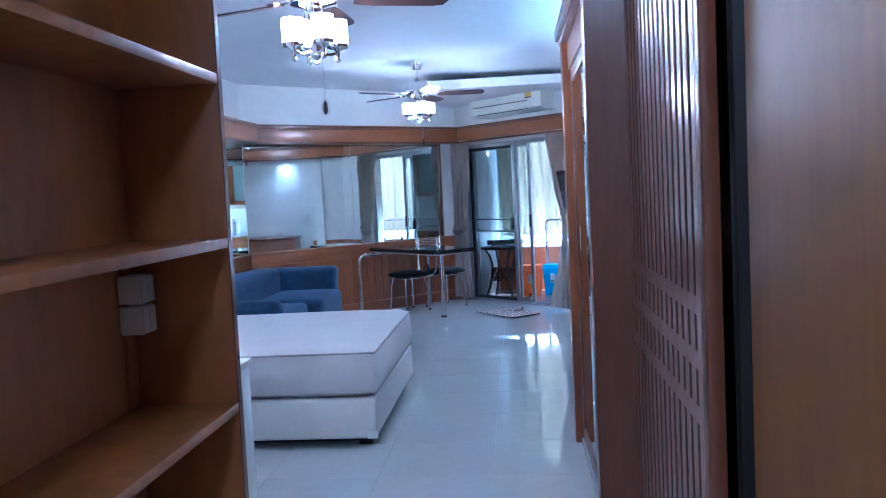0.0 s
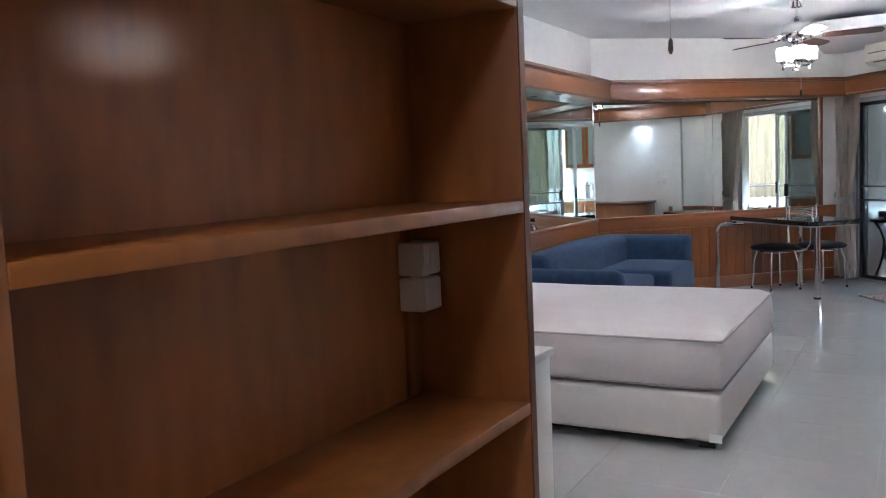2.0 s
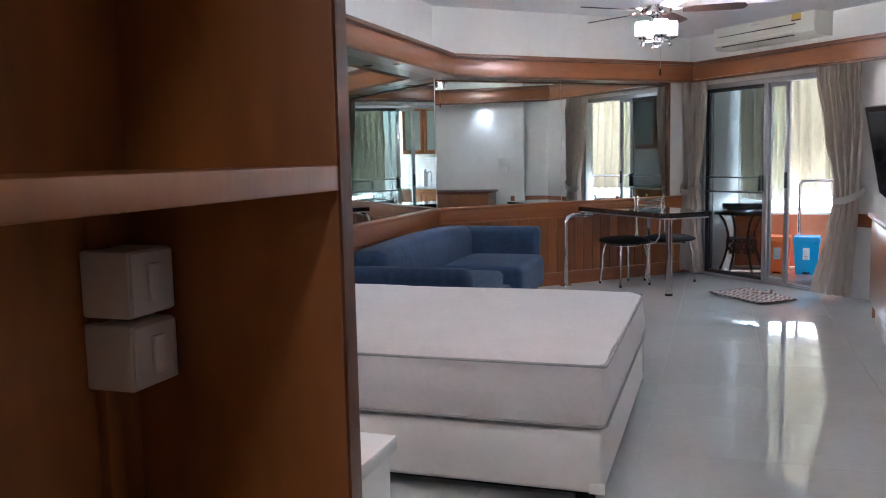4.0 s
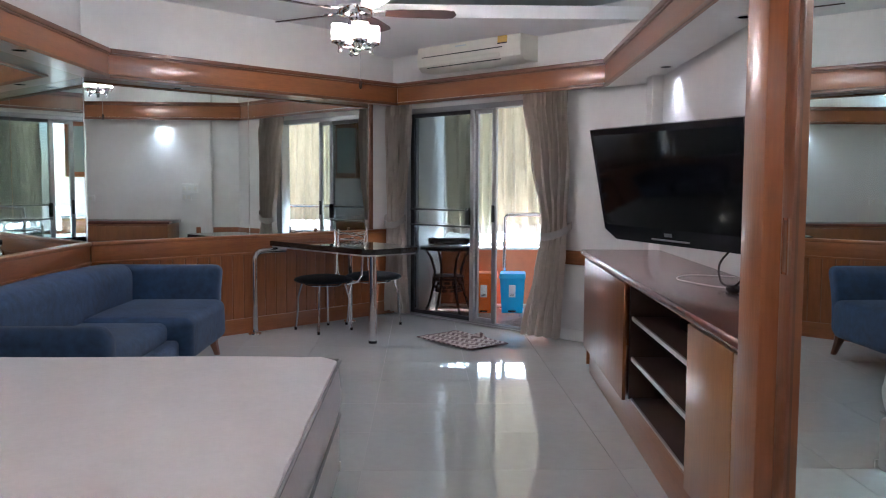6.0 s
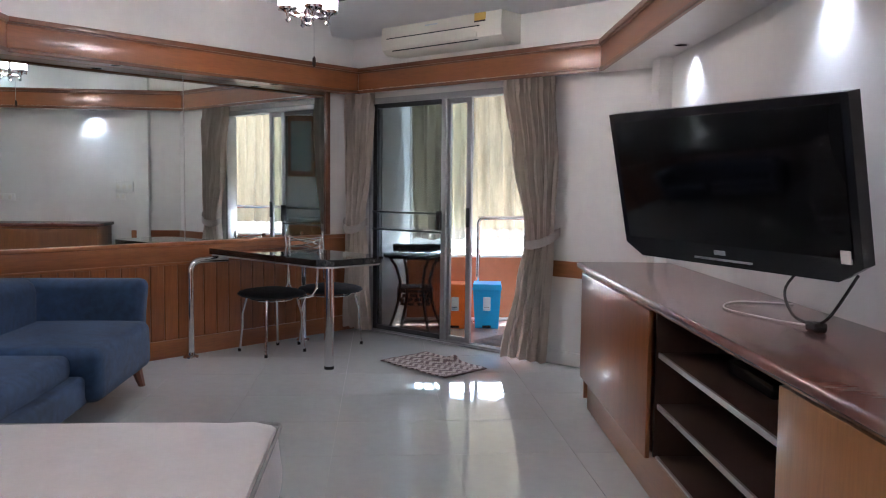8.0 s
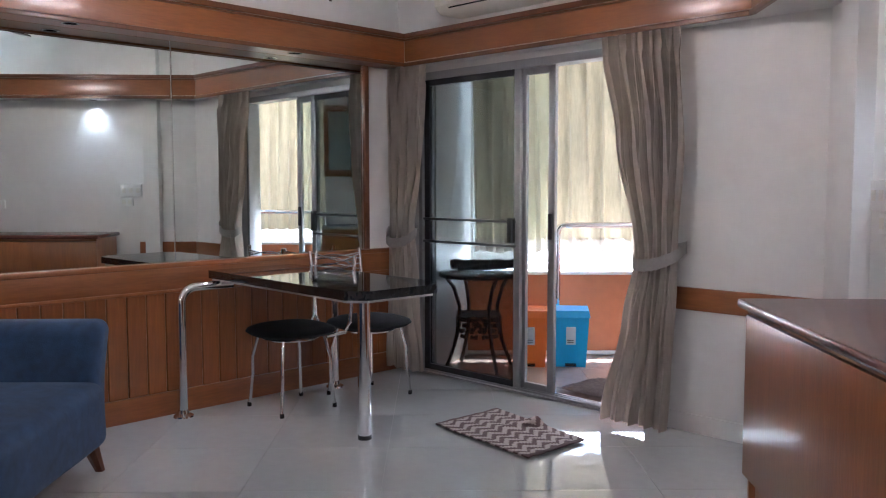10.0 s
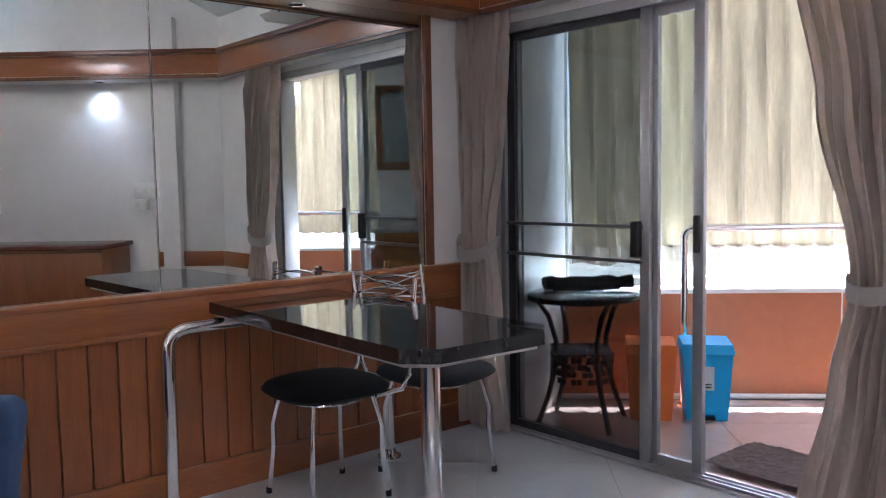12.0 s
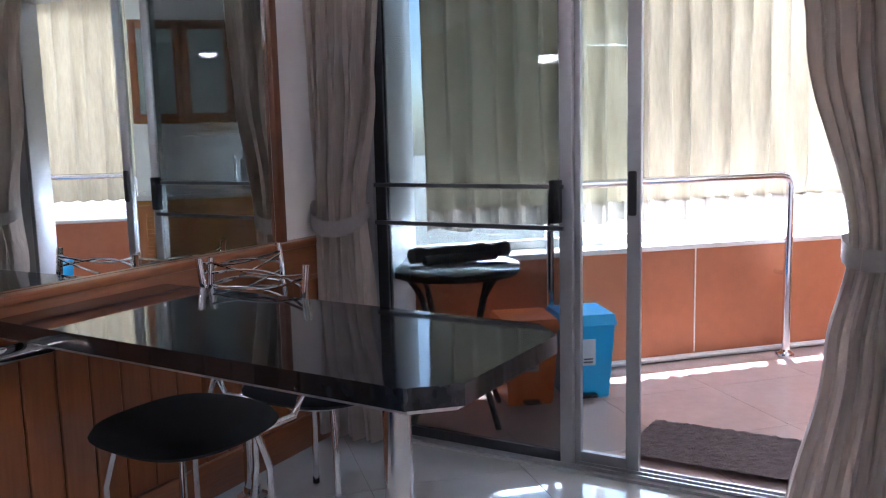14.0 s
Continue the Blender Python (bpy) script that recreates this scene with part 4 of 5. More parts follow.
# ---------------------------------------------------------------- entry: slatted screen, open cabinet door
def slat_screen():
    s = thing("slatted_screen", pose(0, 0, 0), "dark lacquered teak screen of narrow upright slats", "screen")
    block("far_post", (0.915, 1.9, 0.985, 1.035, 0.0, 2.75), TEAK_DARK, s, bevel=0.004)
    block("near_post", (0.984, 1.004, 0.385, 0.412, 0.0, 2.75), TEAK_DARK, s, bevel=0.004)
    n = 15
    bm = bmesh.new()
    box(bm, 0, 0.0018, 0, 0.02, 0.06, 2.7)
    soften(bm, 0.0006, 1)
    me = mesh_of("slat", bm, SLAT)
    for i in range(n):
        o = new("slat", me)
        o.parent = s
        o.location = (0.985, 0.417 + 0.038 * i, 0)
    for z in (1.19, 1.255, 1.32):
        block("cross_bar", (0.9855, 0.9865, 0.412, 0.985, z, z + 0.022), SLAT, s, bevel=0)
    # board painted near black as the shade between the slats
    block("back_board", (0.9872, 1.005, 0.412, 0.985, 0.0, 2.75), GAP_SHADE, s, bevel=0)


slat_screen()
cab = thing("entry_cabinet", pose(0, 0, 0), "dark open closet beside the entrance with its door ajar", "cabinet")
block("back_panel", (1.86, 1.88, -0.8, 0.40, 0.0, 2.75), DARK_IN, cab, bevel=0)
# side panel painted near black, the darkness of the gap by the post
block("side_panel", (1.012, 1.86, 0.355, 0.38, 0.0, 2.75), GAP_SHADE, cab, bevel=0.002)
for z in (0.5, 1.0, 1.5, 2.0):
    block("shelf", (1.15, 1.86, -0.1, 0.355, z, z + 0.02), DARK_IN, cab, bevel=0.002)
m_leaf = pose(1.015, 0.325, 0, 0, 0, -84)
bm = bmesh.new()
box(bm, 0.0, 0.85, 0.0, 0.035, 0.02, 2.7)
soften(bm, 0.003)
leaf_ob = part("door", bm, DOOR_WOOD, cab, "pale honey veneered door standing open")
leaf_ob.matrix_basis = m_leaf
block("latch_plate", (-0.003, 0.002, 0.008, 0.028, 1.25, 1.335), STEEL, leaf_ob, "brass-coloured latch plate", bevel=0)


# ---------------------------------------------------------------- bookshelf with surface switches
def bookshelf():
    b = thing("bookshelf", pose(0, 0, 0), "empty open teak bookshelf facing the passage", "bookshelf")
    X0, X1, Y0, Y1 = -0.46, -0.135, 0.60, 2.075
    block("end_panel", (X0, X1, Y1 - 0.035, Y1, 0, 2.5), SHELF_WOOD, b, bevel=0.003)
    block("end_panel", (X0, X1, Y0, Y0 + 0.035, 0, 2.5), SHELF_WOOD, b, bevel=0.003)
    block("back_panel", (X0 - 0.012, X0, Y0, Y1, 0, 2.5), SHELF_WOOD, b, bevel=0)
    for z in (0.07, 0.835, 1.365, 1.88, 2.5):
        block("shelf", (X0, X1 + 0.003, Y0 + 0.035, Y1 - 0.035, z - 0.032, z), SHELF_WOOD, b, bevel=0.003)
    block("kick_board", (X0, X1 - 0.03, Y0 + 0.035, Y1 - 0.035, 0, 0.038), SHELF_WOOD, b, bevel=0)
    block("edge_strip", (X1, X1 + 0.004, Y1 - 0.034, Y1 - 0.001, 0, 2.5), TEAK_DARK, b, "dark edging strip", bevel=0)
    for z in (1.218, 1.122):
        s = thing("switch_box", pose(X0, 1.985, z), "ivory surface switch box inside the bookshelf", "switch", "bookshelf switches")
        block("box", (0.0, 0.075, -0.045, 0.045, -0.044, 0.044), AC_WHITE, s, bevel=0.004)
        bm = bmesh.new()
        box(bm, 0.075, 0.08, -0.042, 0.042, -0.041, 0.041)
        soften(bm, 0.003)
        part("faceplate", bm, WHITE, s)
        bm = bmesh.new()
        box(bm, 0.08, 0.087, -0.012, 0.012, -0.025, 0.025)
        soften(bm, 0.002)
        part("rocker", bm, WHITE, s)
    block("conduit", (X0, X0 + 0.016, 1.955, 1.985, 0.84, 1.33), SHELF_WOOD, b, "flat cable cover", bevel=0.003)


bookshelf()
block("panel", (-0.49, -0.13, -2.19, 0.598, 0, 2.78), DOOR_WOOD, thing("entry_panelling", pose(0, 0, 0), "honey-coloured veneered wall panel by the bookshelf", "panel", kind="structure"), bevel=0.003)

lc = thing("low_cabinet", pose(0, 0, 0), "white half-height cabinet behind the bookshelf", "cabinet")
block("body", (-0.5, -0.165, 2.085, 2.26, 0, 0.91), WHITE, lc, bevel=0.004)
block("top", (-0.51, -0.155, 2.08, 2.27, 0.91, 0.935), PLASTER, lc, bevel=0.005)
for x in (-0.42, -0.3):
    bm = bmesh.new()
    tube(bm, [(x, 2.25, 0.93), (x, 2.25, 0.955), (x + 0.05, 2.25, 0.955), (x + 0.05, 2.25, 0.93)], 0.006, 8)
    part("grip", bm, CHROME, lc)


# ---------------------------------------------------------------- door rug
def rug():
    c = [Vector((0.24, 9.47)), Vector((0.60, 9.78)), Vector((1.0, 9.17)), Vector((0.68, 8.89))]
    r = thing("rug", pose(0, 0, 0), "small brown and beige zigzag rug, slightly rumpled", "rug")
    n, k = 60, 36

    def top(u, v):
        p = c[0] * (1 - u) * (1 - v) + c[1] * (1 - u) * v + c[2] * u * v + c[3] * u * (1 - v)
        z = 0.010 + 0.035 * math.exp(-((u - 0.35 - 0.15 * v) / 0.06) ** 2) * v * v + 0.004 * noise.noise(Vector((u * 6, v * 6, 0)))
        return (p.x, p.y, z)

    bms = bmesh.new(), bmesh.new()
    for i in range(n):
        for j in range(k):
            u, v = (i + 0.5) / n, (j + 0.5) / k
            tri = abs(((v * 4) % 1) - 0.5) * 0.14
            dark = ((u + tri) * 11) % 1 < 0.5 or u < 0.03 or u > 0.97
            b = bms[0 if dark else 1]
            b.faces.new([b.verts.new(top(*q)) for q in ((i / n, j / k), (i / n, (j + 1) / k), ((i + 1) / n, (j + 1) / k), ((i + 1) / n, j / k))])
    for b, mt, nm in zip(bms, (RUG_DARK, RUG_PALE), ("dark_weave", "pale_weave")):
        bmesh.ops.remove_doubles(b, verts=b.verts[:], dist=0.0005)
        bmesh.ops.solidify(b, geom=b.faces[:], thickness=0.008)
        part(nm, b, mt, r)


rug()


# ---------------------------------------------------------------- balcony
BZ = -0.02
bm = bmesh.new()
box(bm, 0.1, 4.2, 8.0, 11.56, -0.16, -0.045)
structure("balcony_floor", bm, GROUT, "brown ceramic tiled balcony floor", "floor")
bf = bpy.data.objects["balcony_floor"]
bm = bmesh.new()
box(bm, -0.2, 4.3, 8.9, 11.9, 2.62, 2.72)
structure("balcony_ceiling", bm, CEILING, "white balcony ceiling", "ceiling")
P0, P1 = Vector((0.50, 11.52)), Vector((3.95, 11.47))
wl = wall("wall_balcony_west", wall_frame(C + (B - C).normalized() * 0.24 + Vector((0.10, 0.10)), P0), 0.70, z0=-0.04, z1=2.62, label="white balcony side wall")
M_PAR = wall_frame(P0, P1)
LP = (P1 - P0).length
PT = 0.615
bm = bmesh.new()
box(bm, -0.1, LP, 0, 0.16, -0.05, PT)
o = structure("parapet", bm, TERRACOTTA, "terracotta painted balcony parapet", "parapet")
o.matrix_basis = M_PAR
bm = bmesh.new()
box(bm, -0.1, LP, -0.02, 0.3, PT, PT + 0.03)
soften(bm, 0.006)
o = structure("parapet_ledge", bm, WHITE, "white painted window ledge", "sill")
o.matrix_basis = M_PAR
bm = bmesh.new()
tube(bm, [(0, -0.016, 0.0), (LP, -0.016, 0.0)], 0.016, 8)
o = structure("balcony_pipe", bm, WHITE, "white pipe along the parapet's foot", "pipe")
o.matrix_basis = M_PAR
bm = bmesh.new()
box(bm, 1.62, 1.628, -0.003, 0, 0.02, PT)
o = structure("parapet_joint", bm, WHITE, "pale joint in the parapet", "trim")
o.matrix_basis = M_PAR
wi = thing("window_1", M_PAR, "white framed balcony window", "window", kind="structure")
for x in (0.0, 1.1, 2.2, 3.3):
    block("mullion", (x, x + 0.05, 0.17, 0.22, PT + 0.03, 2.62), WHITE, wi)
for z in (PT + 0.03, 2.57):
    block("rail", (0.05, LP, 0.17, 0.22, z, z + 0.05), WHITE, wi)
for x in (0.05, 1.15, 2.25):
    bm = bmesh.new()
    box(bm, x, x + 1.05, 0.19, 0.196, PT + 0.08, 2.57)
    g = part("pane", bm, GLASS_CLEAR, wi, smooth=False)
    g.visible_shadow = False
# east side: the same parapet, window and curtain
M_PE = wall_frame(Vector((3.95, 11.60)), Vector((3.95, 8.5)))
LE = 3.1
bm = bmesh.new()
box(bm, 0, LE, 0, 0.16, -0.05, PT)
o = structure("parapet_east", bm, TERRACOTTA, "terracotta painted balcony parapet", "parapet")
o.matrix_basis = M_PE
bm = bmesh.new()
box(bm, 0, LE, -0.02, 0.3, PT, PT + 0.03)
soften(bm, 0.006)
o = structure("parapet_ledge_east", bm, WHITE, "white painted window ledge", "sill")
o.matrix_basis = M_PE
we = thing("window_2", M_PE, "white framed balcony window", "window", kind="structure")
for x in (0.0, 0.33, 1.45, 3.05):
    block("mullion", (x, x + 0.05, 0.12, 0.17, PT + 0.03, 2.62), WHITE, we)
for z in (PT + 0.03, 2.57):
    block("rail", (0.05, LE, 0.1, 0.12, z, z + 0.05), WHITE, we)
ec = drape("balcony_curtain", ((2.58, 1.5, 3.0), (1.6, 1.5, 3.0), (0.8, 1.5, 3.02)), M_PE, 13, CREAM_CURTAIN, "cream cotton curtain at the balcony's end window", depth=0.03, y=-0.075, rows=20)
tagged(ec, group="balcony curtains")
er = thing("balcony_rail", M_PE, "chrome tube handrail along the balcony", "handrail")
bm = bmesh.new()
tube(bm, bend((1.75, -0.17, BZ), (1.75, -0.17, 1.01), (2.2, -0.17, 1.01), 0.07) + bend((2.2, -0.17, 1.01), (2.75, -0.17, 1.01), (2.75, -0.17, BZ), 0.07), 0.024, 14)
part("tube", bm, CHROME, er)
wall("wall_balcony_south", wall_frame(Vector((3.95, 8.55)), Vector((1.95, 8.55))), 2.0, z0=-0.04, z1=2.62, label="white balcony inner wall")
bc = drape("balcony_curtain", ((2.58, 0.03, 2.75), (1.6, 0.04, 2.76), (0.9, 0.05, 2.78)), M_PAR, 22, CREAM_CURTAIN, "long cream cotton curtain hung inside the balcony window", depth=0.042, y=-0.075, rows=20)
bm = bmesh.new()
cols = 22 * 6
prev = None
for i in range(cols + 1):
    f = i / 6
    x, y = 0.05 + 2.73 * i / cols, -0.075 + 0.03 * math.sin(2 * math.pi * f)
    cur = (bm.verts.new((x, y, 0.91)), bm.verts.new((x, y, 0.80 + 0.012 * math.sin(2 * math.pi * f * 0.5))))
    if prev:
        bm.faces.new((prev[0], cur[0], cur[1], prev[1]))
    prev = cur
bmesh.ops.solidify(bm, geom=bm.faces[:], thickness=0.004)
part("hem", bm, HEM, bc, "grey-brown hem")
tagged(bc, category="curtain", group="balcony curtains")
bd = thing("slatted_blind", M_PAR @ Matrix.Translation((2.84, 0.05, 0)), "white slatted blind, half lowered", "blind")
for i in range(16):
    block("slat", (0, 0.55, -0.012, 0.012, 1.95 + 0.038 * i, 1.955 + 0.038 * i), WHITE, bd, bevel=0)
block("head_rail", (0, 0.55, -0.02, 0.02, 2.55, 2.62), WHITE, bd, bevel=0.003)

# chrome rail in front of the parapet
ra = thing("balcony_rail", pose(0, 0, 0), "chrome tube handrail along the balcony", "handrail")
bm = bmesh.new()
tube(bm, bend((1.185, 11.38, BZ), (1.185, 11.38, 1.01), (2.0, 11.38, 1.01), 0.07) + bend((2.0, 11.38, 1.01), (2.65, 11.38, 1.01), (2.65, 11.38, BZ), 0.07), 0.024, 14)
part("tube", bm, CHROME, ra)
for x in (1.185, 2.65):
    bm = bmesh.new()
    lathe(bm, [(0.05, 0), (0.048, 0.01), (0.03, 0.02), (0.027, 0.03)], 16, (x, 11.38, BZ))
    part("flange", bm, CHROME, ra)
    bm = bmesh.new()
    tube(bm, [(x, 11.38, 0.45), (x, 11.5, 0.45)], 0.014, 8)
    part("wall_stay", bm, CHROME, ra)


def pedal_bin(m, material, label):
    b = thing("pedal_bin", m, label, "bin", "balcony bins")
    bm = bmesh.new()
    rings = []
    for k, z in ((0.8, 0.0), (0.82, 0.02), (0.97, 0.36), (0.97, 0.37)):
        rings.append([bm.verts.new((sx * 0.135 * k, sy * 0.145 * k, z)) for sx, sy in ((-1, -1), (1, -1), (1, 1), (-1, 1))])
    for p, q in zip(rings, rings[1:]):
        for i in range(4):
            bm.faces.new((p[i], p[(i + 1) % 4], q[(i + 1) % 4], q[i]))
    bm.faces.new(rings[0][::-1]), bm.faces.new(rings[-1])
    soften(bm, 0.014, 3)
    part("body", bm, material, b)
    bm = bmesh.new()
    prism(bm, [(-0.14, -0.155), (0.14, -0.155), (0.14, 0.15), (-0.14, 0.15)], 0.37, 0.42)
    for v in bm.verts:
        if v.co.z > 0.4:
            v.co.x *= 0.93
            v.co.y = v.co.y * 0.93 + 0.005
    soften(bm, 0.014, 3)
    part("lid", bm, material, b)
    block("pedal", (-0.04, 0.04, -0.165, -0.11, 0.012, 0.03), BLACK_PLASTIC, b, bevel=0.004)
    st = block("sticker", (-0.035, 0.035, -0.141, -0.134, 0.17, 0.3), STICKER, b, "pale rectangular sticker", bevel=0.001)
    for z in (0.185, 0.2):
        block("lettering_bar", (-0.025, 0.02, -0.143, -0.141, z, z + 0.006), BLACK_PLASTIC, st, bevel=0)


pedal_bin(pose(0.955, 11.17, BZ, 0, 0, -8), ORANGE, "orange plastic pedal bin with a pale sticker")
pedal_bin(pose(1.255, 11.17, BZ, 0, 0, -8), BLUE, "bright blue plastic pedal bin with a pale sticker")
pedal_bin(pose(3.2, 9.25, BZ, 0, 0, -80), BLUE, "bright blue plastic pedal bin with a pale sticker")
pedal_bin(pose(3.2, 8.95, BZ, 0, 0, -80), ORANGE, "orange plastic pedal bin with a pale sticker")


def rattan_table():
    t = thing("rattan_table", pose(0.56, 11.03, BZ), "round glass-topped dark rattan table", "table")
    bm = bmesh.new()
    lathe(bm, [(0.29, 0.70), (0.3, 0.705), (0.3, 0.715), (0.29, 0.72)], 36)
    part("glass_top", bm, GLASS_TABLE, t, "round dark glass top")
    bm = bmesh.new()
    tube(bm, [(0.285 * math.cos(2 * math.pi * i / 32), 0.285 * math.sin(2 * math.pi * i / 32), 0.69) for i in range(33)], 0.014, 8)
    part("rim", bm, WICKER, t)
    for i in range(4):
        a = radians(25 + 90 * i)
        bm = bmesh.new()
        tube(bm, [(r * math.cos(a), r * math.sin(a), z) for r, z in ((0.27, 0.69), (0.2, 0.6), (0.155, 0.46), (0.16, 0.33), (0.2, 0.18), (0.275, 0.0))], 0.014, 8)
        part("leg", bm, WICKER, t)
    bm = bmesh.new()
    for i in range(11):
        d = -0.15 + 0.03 * i
        box(bm, d - 0.008, d + 0.008, -0.155, 0.155, 0.395, 0.4), box(bm, -0.155, 0.155, d - 0.008, d + 0.008, 0.4, 0.405)
    part("lower_shelf", bm, WICKER, t, "open woven lower shelf")
    bm = bmesh.new()
    for i in range(36):
        a0 = 2 * math.pi * i / 36
        for z in (0.24, 0.28, 0.32, 0.36):
            if (i + int(z * 100)) % 3:
                p = (0.165 * math.cos(a0), 0.165 * math.sin(a0))
                box(bm, -0.013, 0.013, -0.003, 0.003, z, z + 0.03, Matrix.Translation((p[0], p[1], 0)) @ Matrix.Rotation(a0 + math.pi / 2, 4, "Z"))
    part("woven_skirt", bm, WICKER, t, "open woven rattan skirt")


rattan_table()
rm = thing("rolled_mat", pose(0.60, 11.07, BZ + 0.72, 0, 0, 8), "dark rolled mat lying on the round rattan table", "rolled mat")
bm = bmesh.new()
tube(bm, [(-0.24 + 0.04 * i, 0.012 * math.sin(i), 0.042 + 0.004 * math.sin(2.3 * i)) for i in range(13)], [0.034 + 0.005 * math.sin(1.7 * i) for i in range(13)], 10)
part("roll", bm, WICKER, rm)
bm = bmesh.new()
tube(bm, [(-0.2 + 0.04 * i, -0.06 + 0.008 * math.sin(i), 0.026) for i in range(10)], 0.024, 10)
part("loose_edge", bm, WICKER, rm)

bmr = bmesh.new()
nx, ny = 46, 26
e1, e2 = Vector((0.62, -0.63)), Vector((0.33, 0.30))
g = [[None] * (ny + 1) for _ in range(nx + 1)]
for i in range(nx + 1):
    for j in range(ny + 1):
        p = Vector((1.02, 10.3)) + e1 * (i / nx) + e2 * (j / ny)
        g[i][j] = bmr.verts.new((p.x, p.y, 0.004 + 0.008 * random.random()))
for i in range(nx):
    for j in range(ny):
        bmr.faces.new((g[i][j], g[i + 1][j], g[i + 1][j + 1], g[i][j + 1]))
bmesh.ops.solidify(bmr, geom=bmr.faces[:], thickness=0.01)
part("mat_body", bmr, MAT_BROWN, thing("door_mat", pose(0, 0, 0), "brown deep-pile mat outside the sliding door", "mat"), smooth=False)


# ---------------------------------------------------------------- kitchen units at the balcony's end
def kitchen():
    x, y0, y1 = 3.08, 9.92, 11.06
    k = thing("kitchen_base_unit", pose(0, 0, 0), "brown wooden sink unit with louvred doors", "kitchen cabinet")
    block("body", (x + 0.02, x + 0.55, y0, y1, BZ, 0.84), DOOR_WOOD, k, bevel=0.003)
    n = 3
    for i in range(n):
        a, b = y0 + (y1 - y0) * i / n + 0.01, y0 + (y1 - y0) * (i + 1) / n - 0.01
        bm = bmesh.new()
        box(bm, x, x + 0.02, a, a + 0.05, 0.08, 0.8), box(bm, x, x + 0.02, b - 0.05, b, 0.08, 0.8)
        box(bm, x, x + 0.02, a + 0.05, b - 0.05, 0.08, 0.14), box(bm, x, x + 0.02, a + 0.05, b - 0.05, 0.74, 0.8)
        d = part("door", bm, TEAK, k)
        for j in range(18):
            z = 0.15 + 0.0325 * j
            block("louver", (x + 0.004, x + 0.018, a + 0.05, b - 0.05, z, z + 0.014), TEAK, d, bevel=0)
    w = thing("kitchen_worktop", pose(0, 0, 0), "grey worktop with a steel sink and tap", "worktop")
    block("slab", (x - 0.02, x + 0.56, y0, y1, 0.84, 0.875), STEEL, w, bevel=0.006)
    block("sink_rim", (x + 0.08, x + 0.46, y0 + 0.3, y1 - 0.45, 0.875, 0.885), STEEL, w, bevel=0.004)
    bm = bmesh.new()
    tube(bm, [(x + 0.5, y1 - 0.4, 0.88), (x + 0.5, y1 - 0.4, 1.08), (x + 0.45, y1 - 0.4, 1.15), (x + 0.36, y1 - 0.4, 1.14), (x + 0.34, y1 - 0.4, 1.1)], 0.012, 10)
    part("tap", bm, CHROME, w)
    u = thing("kitchen_wall_unit", pose(0, 0, 0), "wooden wall cupboard with frosted glass doors", "kitchen cabinet")
    block("body", (x + 0.2, x + 0.55, y0, y1, 1.42, 2.2), DOOR_WOOD, u, bevel=0.003)
    for i in range(n):
        a, b = y0 + (y1 - y0) * i / n + 0.008, y0 + (y1 - y0) * (i + 1) / n - 0.008
        bm = bmesh.new()
        box(bm, x + 0.18, x + 0.2, a, a + 0.05, 1.44, 2.18), box(bm, x + 0.18, x + 0.2, b - 0.05, b, 1.44, 2.18)
        box(bm, x + 0.18, x + 0.2, a + 0.05, b - 0.05, 1.44, 1.49), box(bm, x + 0.18, x + 0.2, a + 0.05, b - 0.05, 2.13, 2.18)
        soften(bm, 0.003)
        d = part("door", bm, TEAK, u)
        block("pane", (x + 0.188, x + 0.194, a + 0.05, b - 0.05, 1.49, 2.13), FROST, d, bevel=0)
    bw = wall("wall_kitchen", wall_frame(Vector((x + 0.56, 11.1)), Vector((x + 0.56, 9.88))), 1.22, z0=-0.04, z1=2.62, label="white wall behind the kitchen units", t=0.1)
    sl = thing("kitchen_lamp", pose(x + 0.5, 10.5, 1.32), "short white batten lamp under the cupboard", "lamp")
    block("batten", (0, 0.05, -0.25, 0.25, 0, 0.04), WHITE, sl, bevel=0.006)
    wf = thing("water_filter", pose(x + 0.42, 10.75, 0.875), "small white and steel water filter on the worktop", "water filter")
    bm = bmesh.new()
    lathe(bm, [(0.05, 0.0), (0.05, 0.24), (0.03, 0.26), (0.03, 0.3)], 16)
    part("canister", bm, STEEL, wf)


kitchen()

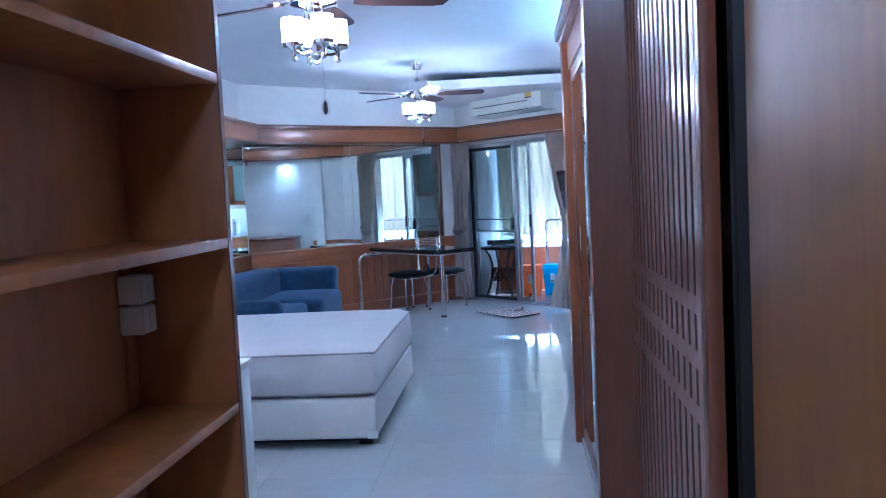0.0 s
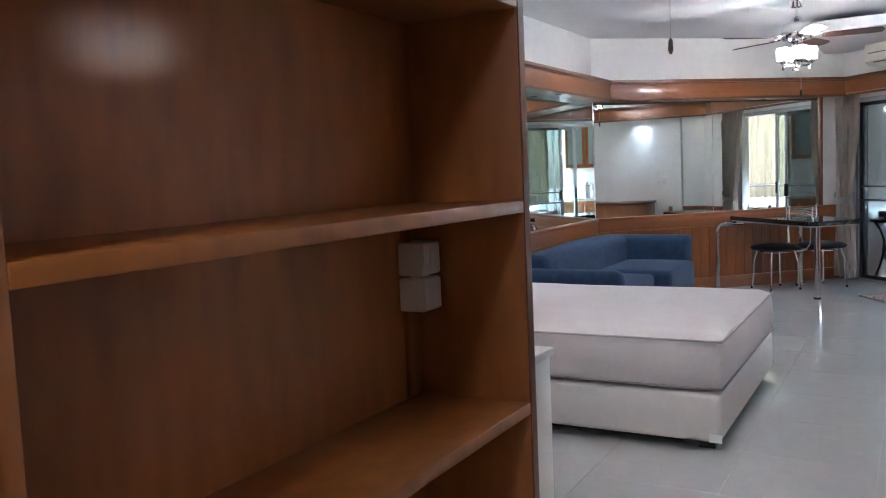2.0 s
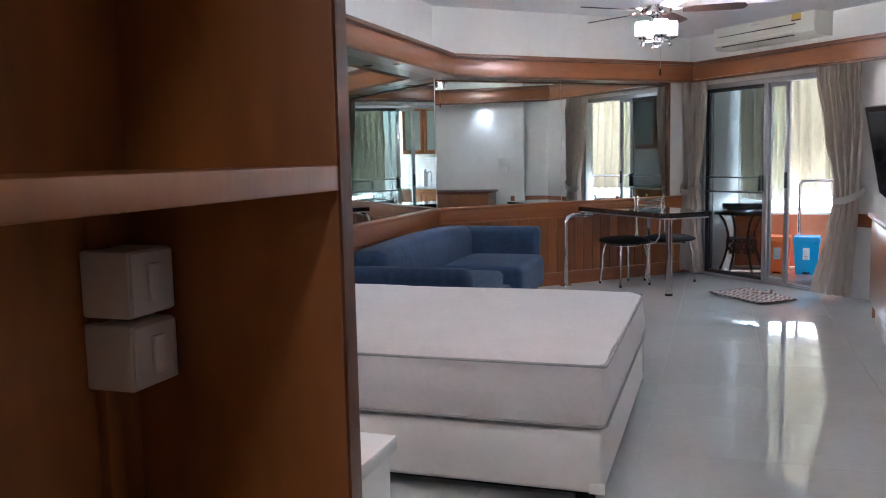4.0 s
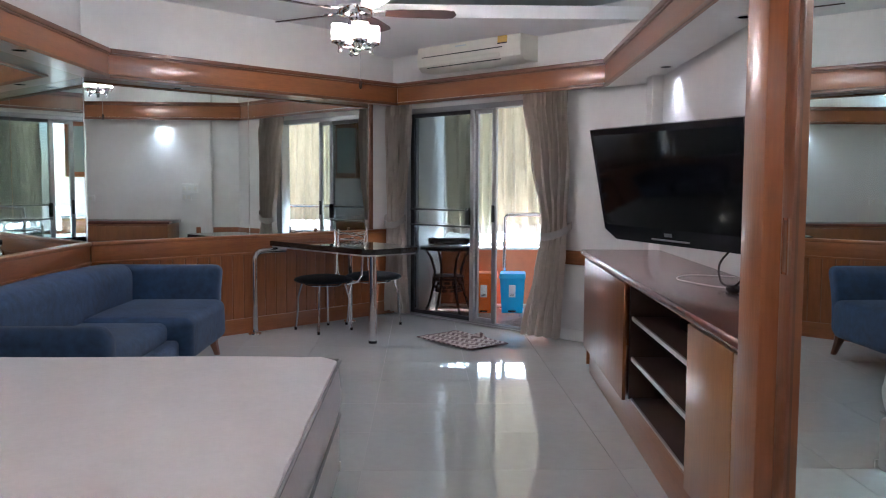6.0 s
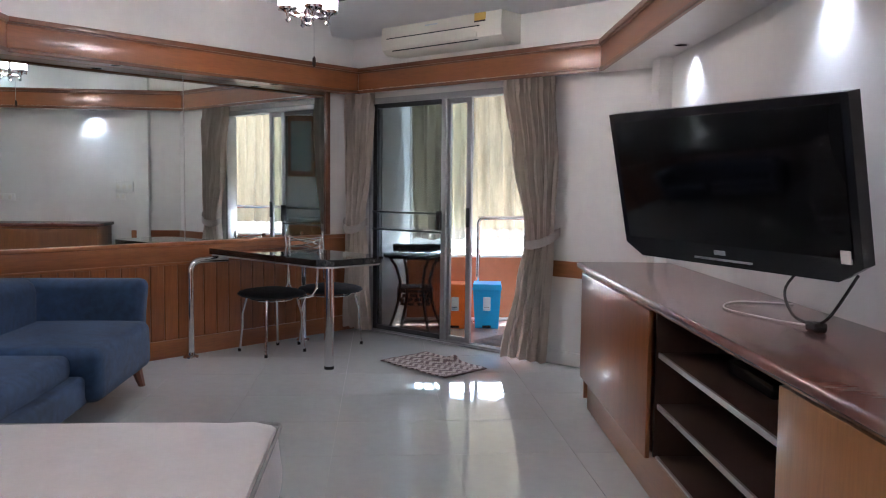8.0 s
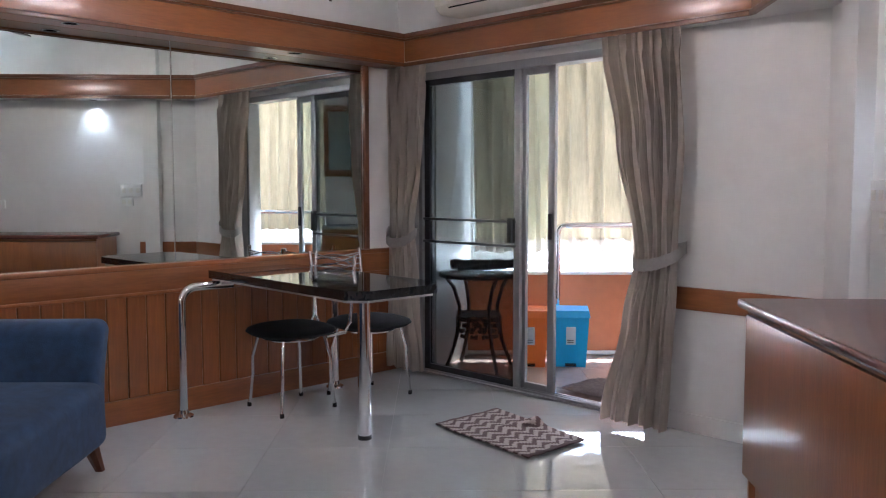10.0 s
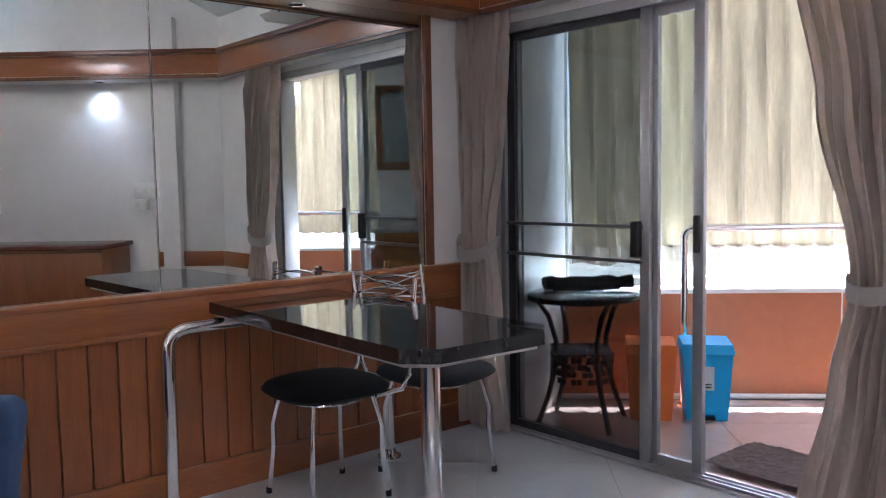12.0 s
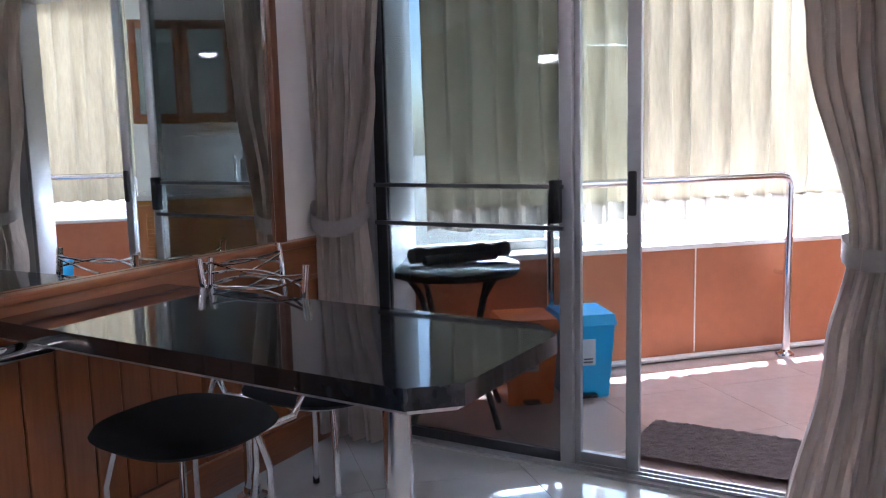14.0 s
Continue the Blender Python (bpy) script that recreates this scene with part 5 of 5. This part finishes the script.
# ---------------------------------------------------------------- outside
bm = bmesh.new()
box(bm, -900, 900, -900, 900, -22.2, -22)
structure("ground", bm, SAND, "pale distant ground far below", "ground")


# ---------------------------------------------------------------- floor tiles, last
def clip(poly, p, n):
    """The part of a plan polygon on the side of the line through p to which n points away from."""
    out = []
    for a, b in zip(poly, poly[1:] + poly[:1]):
        da, db = (a - p).dot(n), (b - p).dot(n)
        if da <= 0:
            out.append(a)
        if da * db < 0:
            out.append(a + (b - a) * (da / (da - db)))
    return out


def tiled(parent, size, gap, x0, x1, y0, y1, planes, z, material, thick=0.012):
    whole = None
    nx, ny = math.ceil((x1 - x0) / size), math.ceil((y1 - y0) / size)
    for i in range(nx):
        for j in range(ny):
            ax, ay = x0 + i * size, y0 + j * size
            g = gap / 2
            sq = [Vector((ax + g, ay + g)), Vector((ax + size - g, ay + g)), Vector((ax + size - g, ay + size - g)), Vector((ax + g, ay + size - g))]
            cut = sq
            for p, n in planes:
                cut = clip(cut, p, n) if cut else cut
            if len(cut) < 3:
                continue
            same = len(cut) == 4 and all((a - b).length < 1e-6 for a, b in zip(cut, sq))
            if same and whole:
                me = whole
            else:
                bm = bmesh.new()
                prism(bm, [(v.x - ax, v.y - ay) for v in cut], z - thick, z)
                me = mesh_of("tile", bm, material, False)
                if same:
                    whole = me
            o = new("tile", me)
            o.parent = parent
            o.location = (ax, ay, 0)


bm = bmesh.new()
prism(bm, [(-2.4, -2.3), (2.05, -2.3), (2.05, 4.4), (2.15, 8.9), (-0.018, 11.07), (-2.4, 8.8)], -0.15, -0.0035)
floor_ob = structure("floor", bm, GROUT, "polished pale grey porcelain tile floor", "floor")
nd = (M_DOOR.to_3x3() @ Vector((0, 1, 0))).xy
ng = (M_DIAG.to_3x3() @ Vector((0, 1, 0))).xy
tiled(floor_ob, 0.6, 0.0025, -2.4, 2.2, -2.3, 11.2, [(C + nd * 0.05, nd), (C + ng * 0.05, ng)], 0.0, TILE)
tiled(bf, 0.6, 0.002, 0.1, 4.1, 8.6, 11.56, [(C + nd * 0.13, -nd)], BZ, BALCONY_TILE, 0.025)
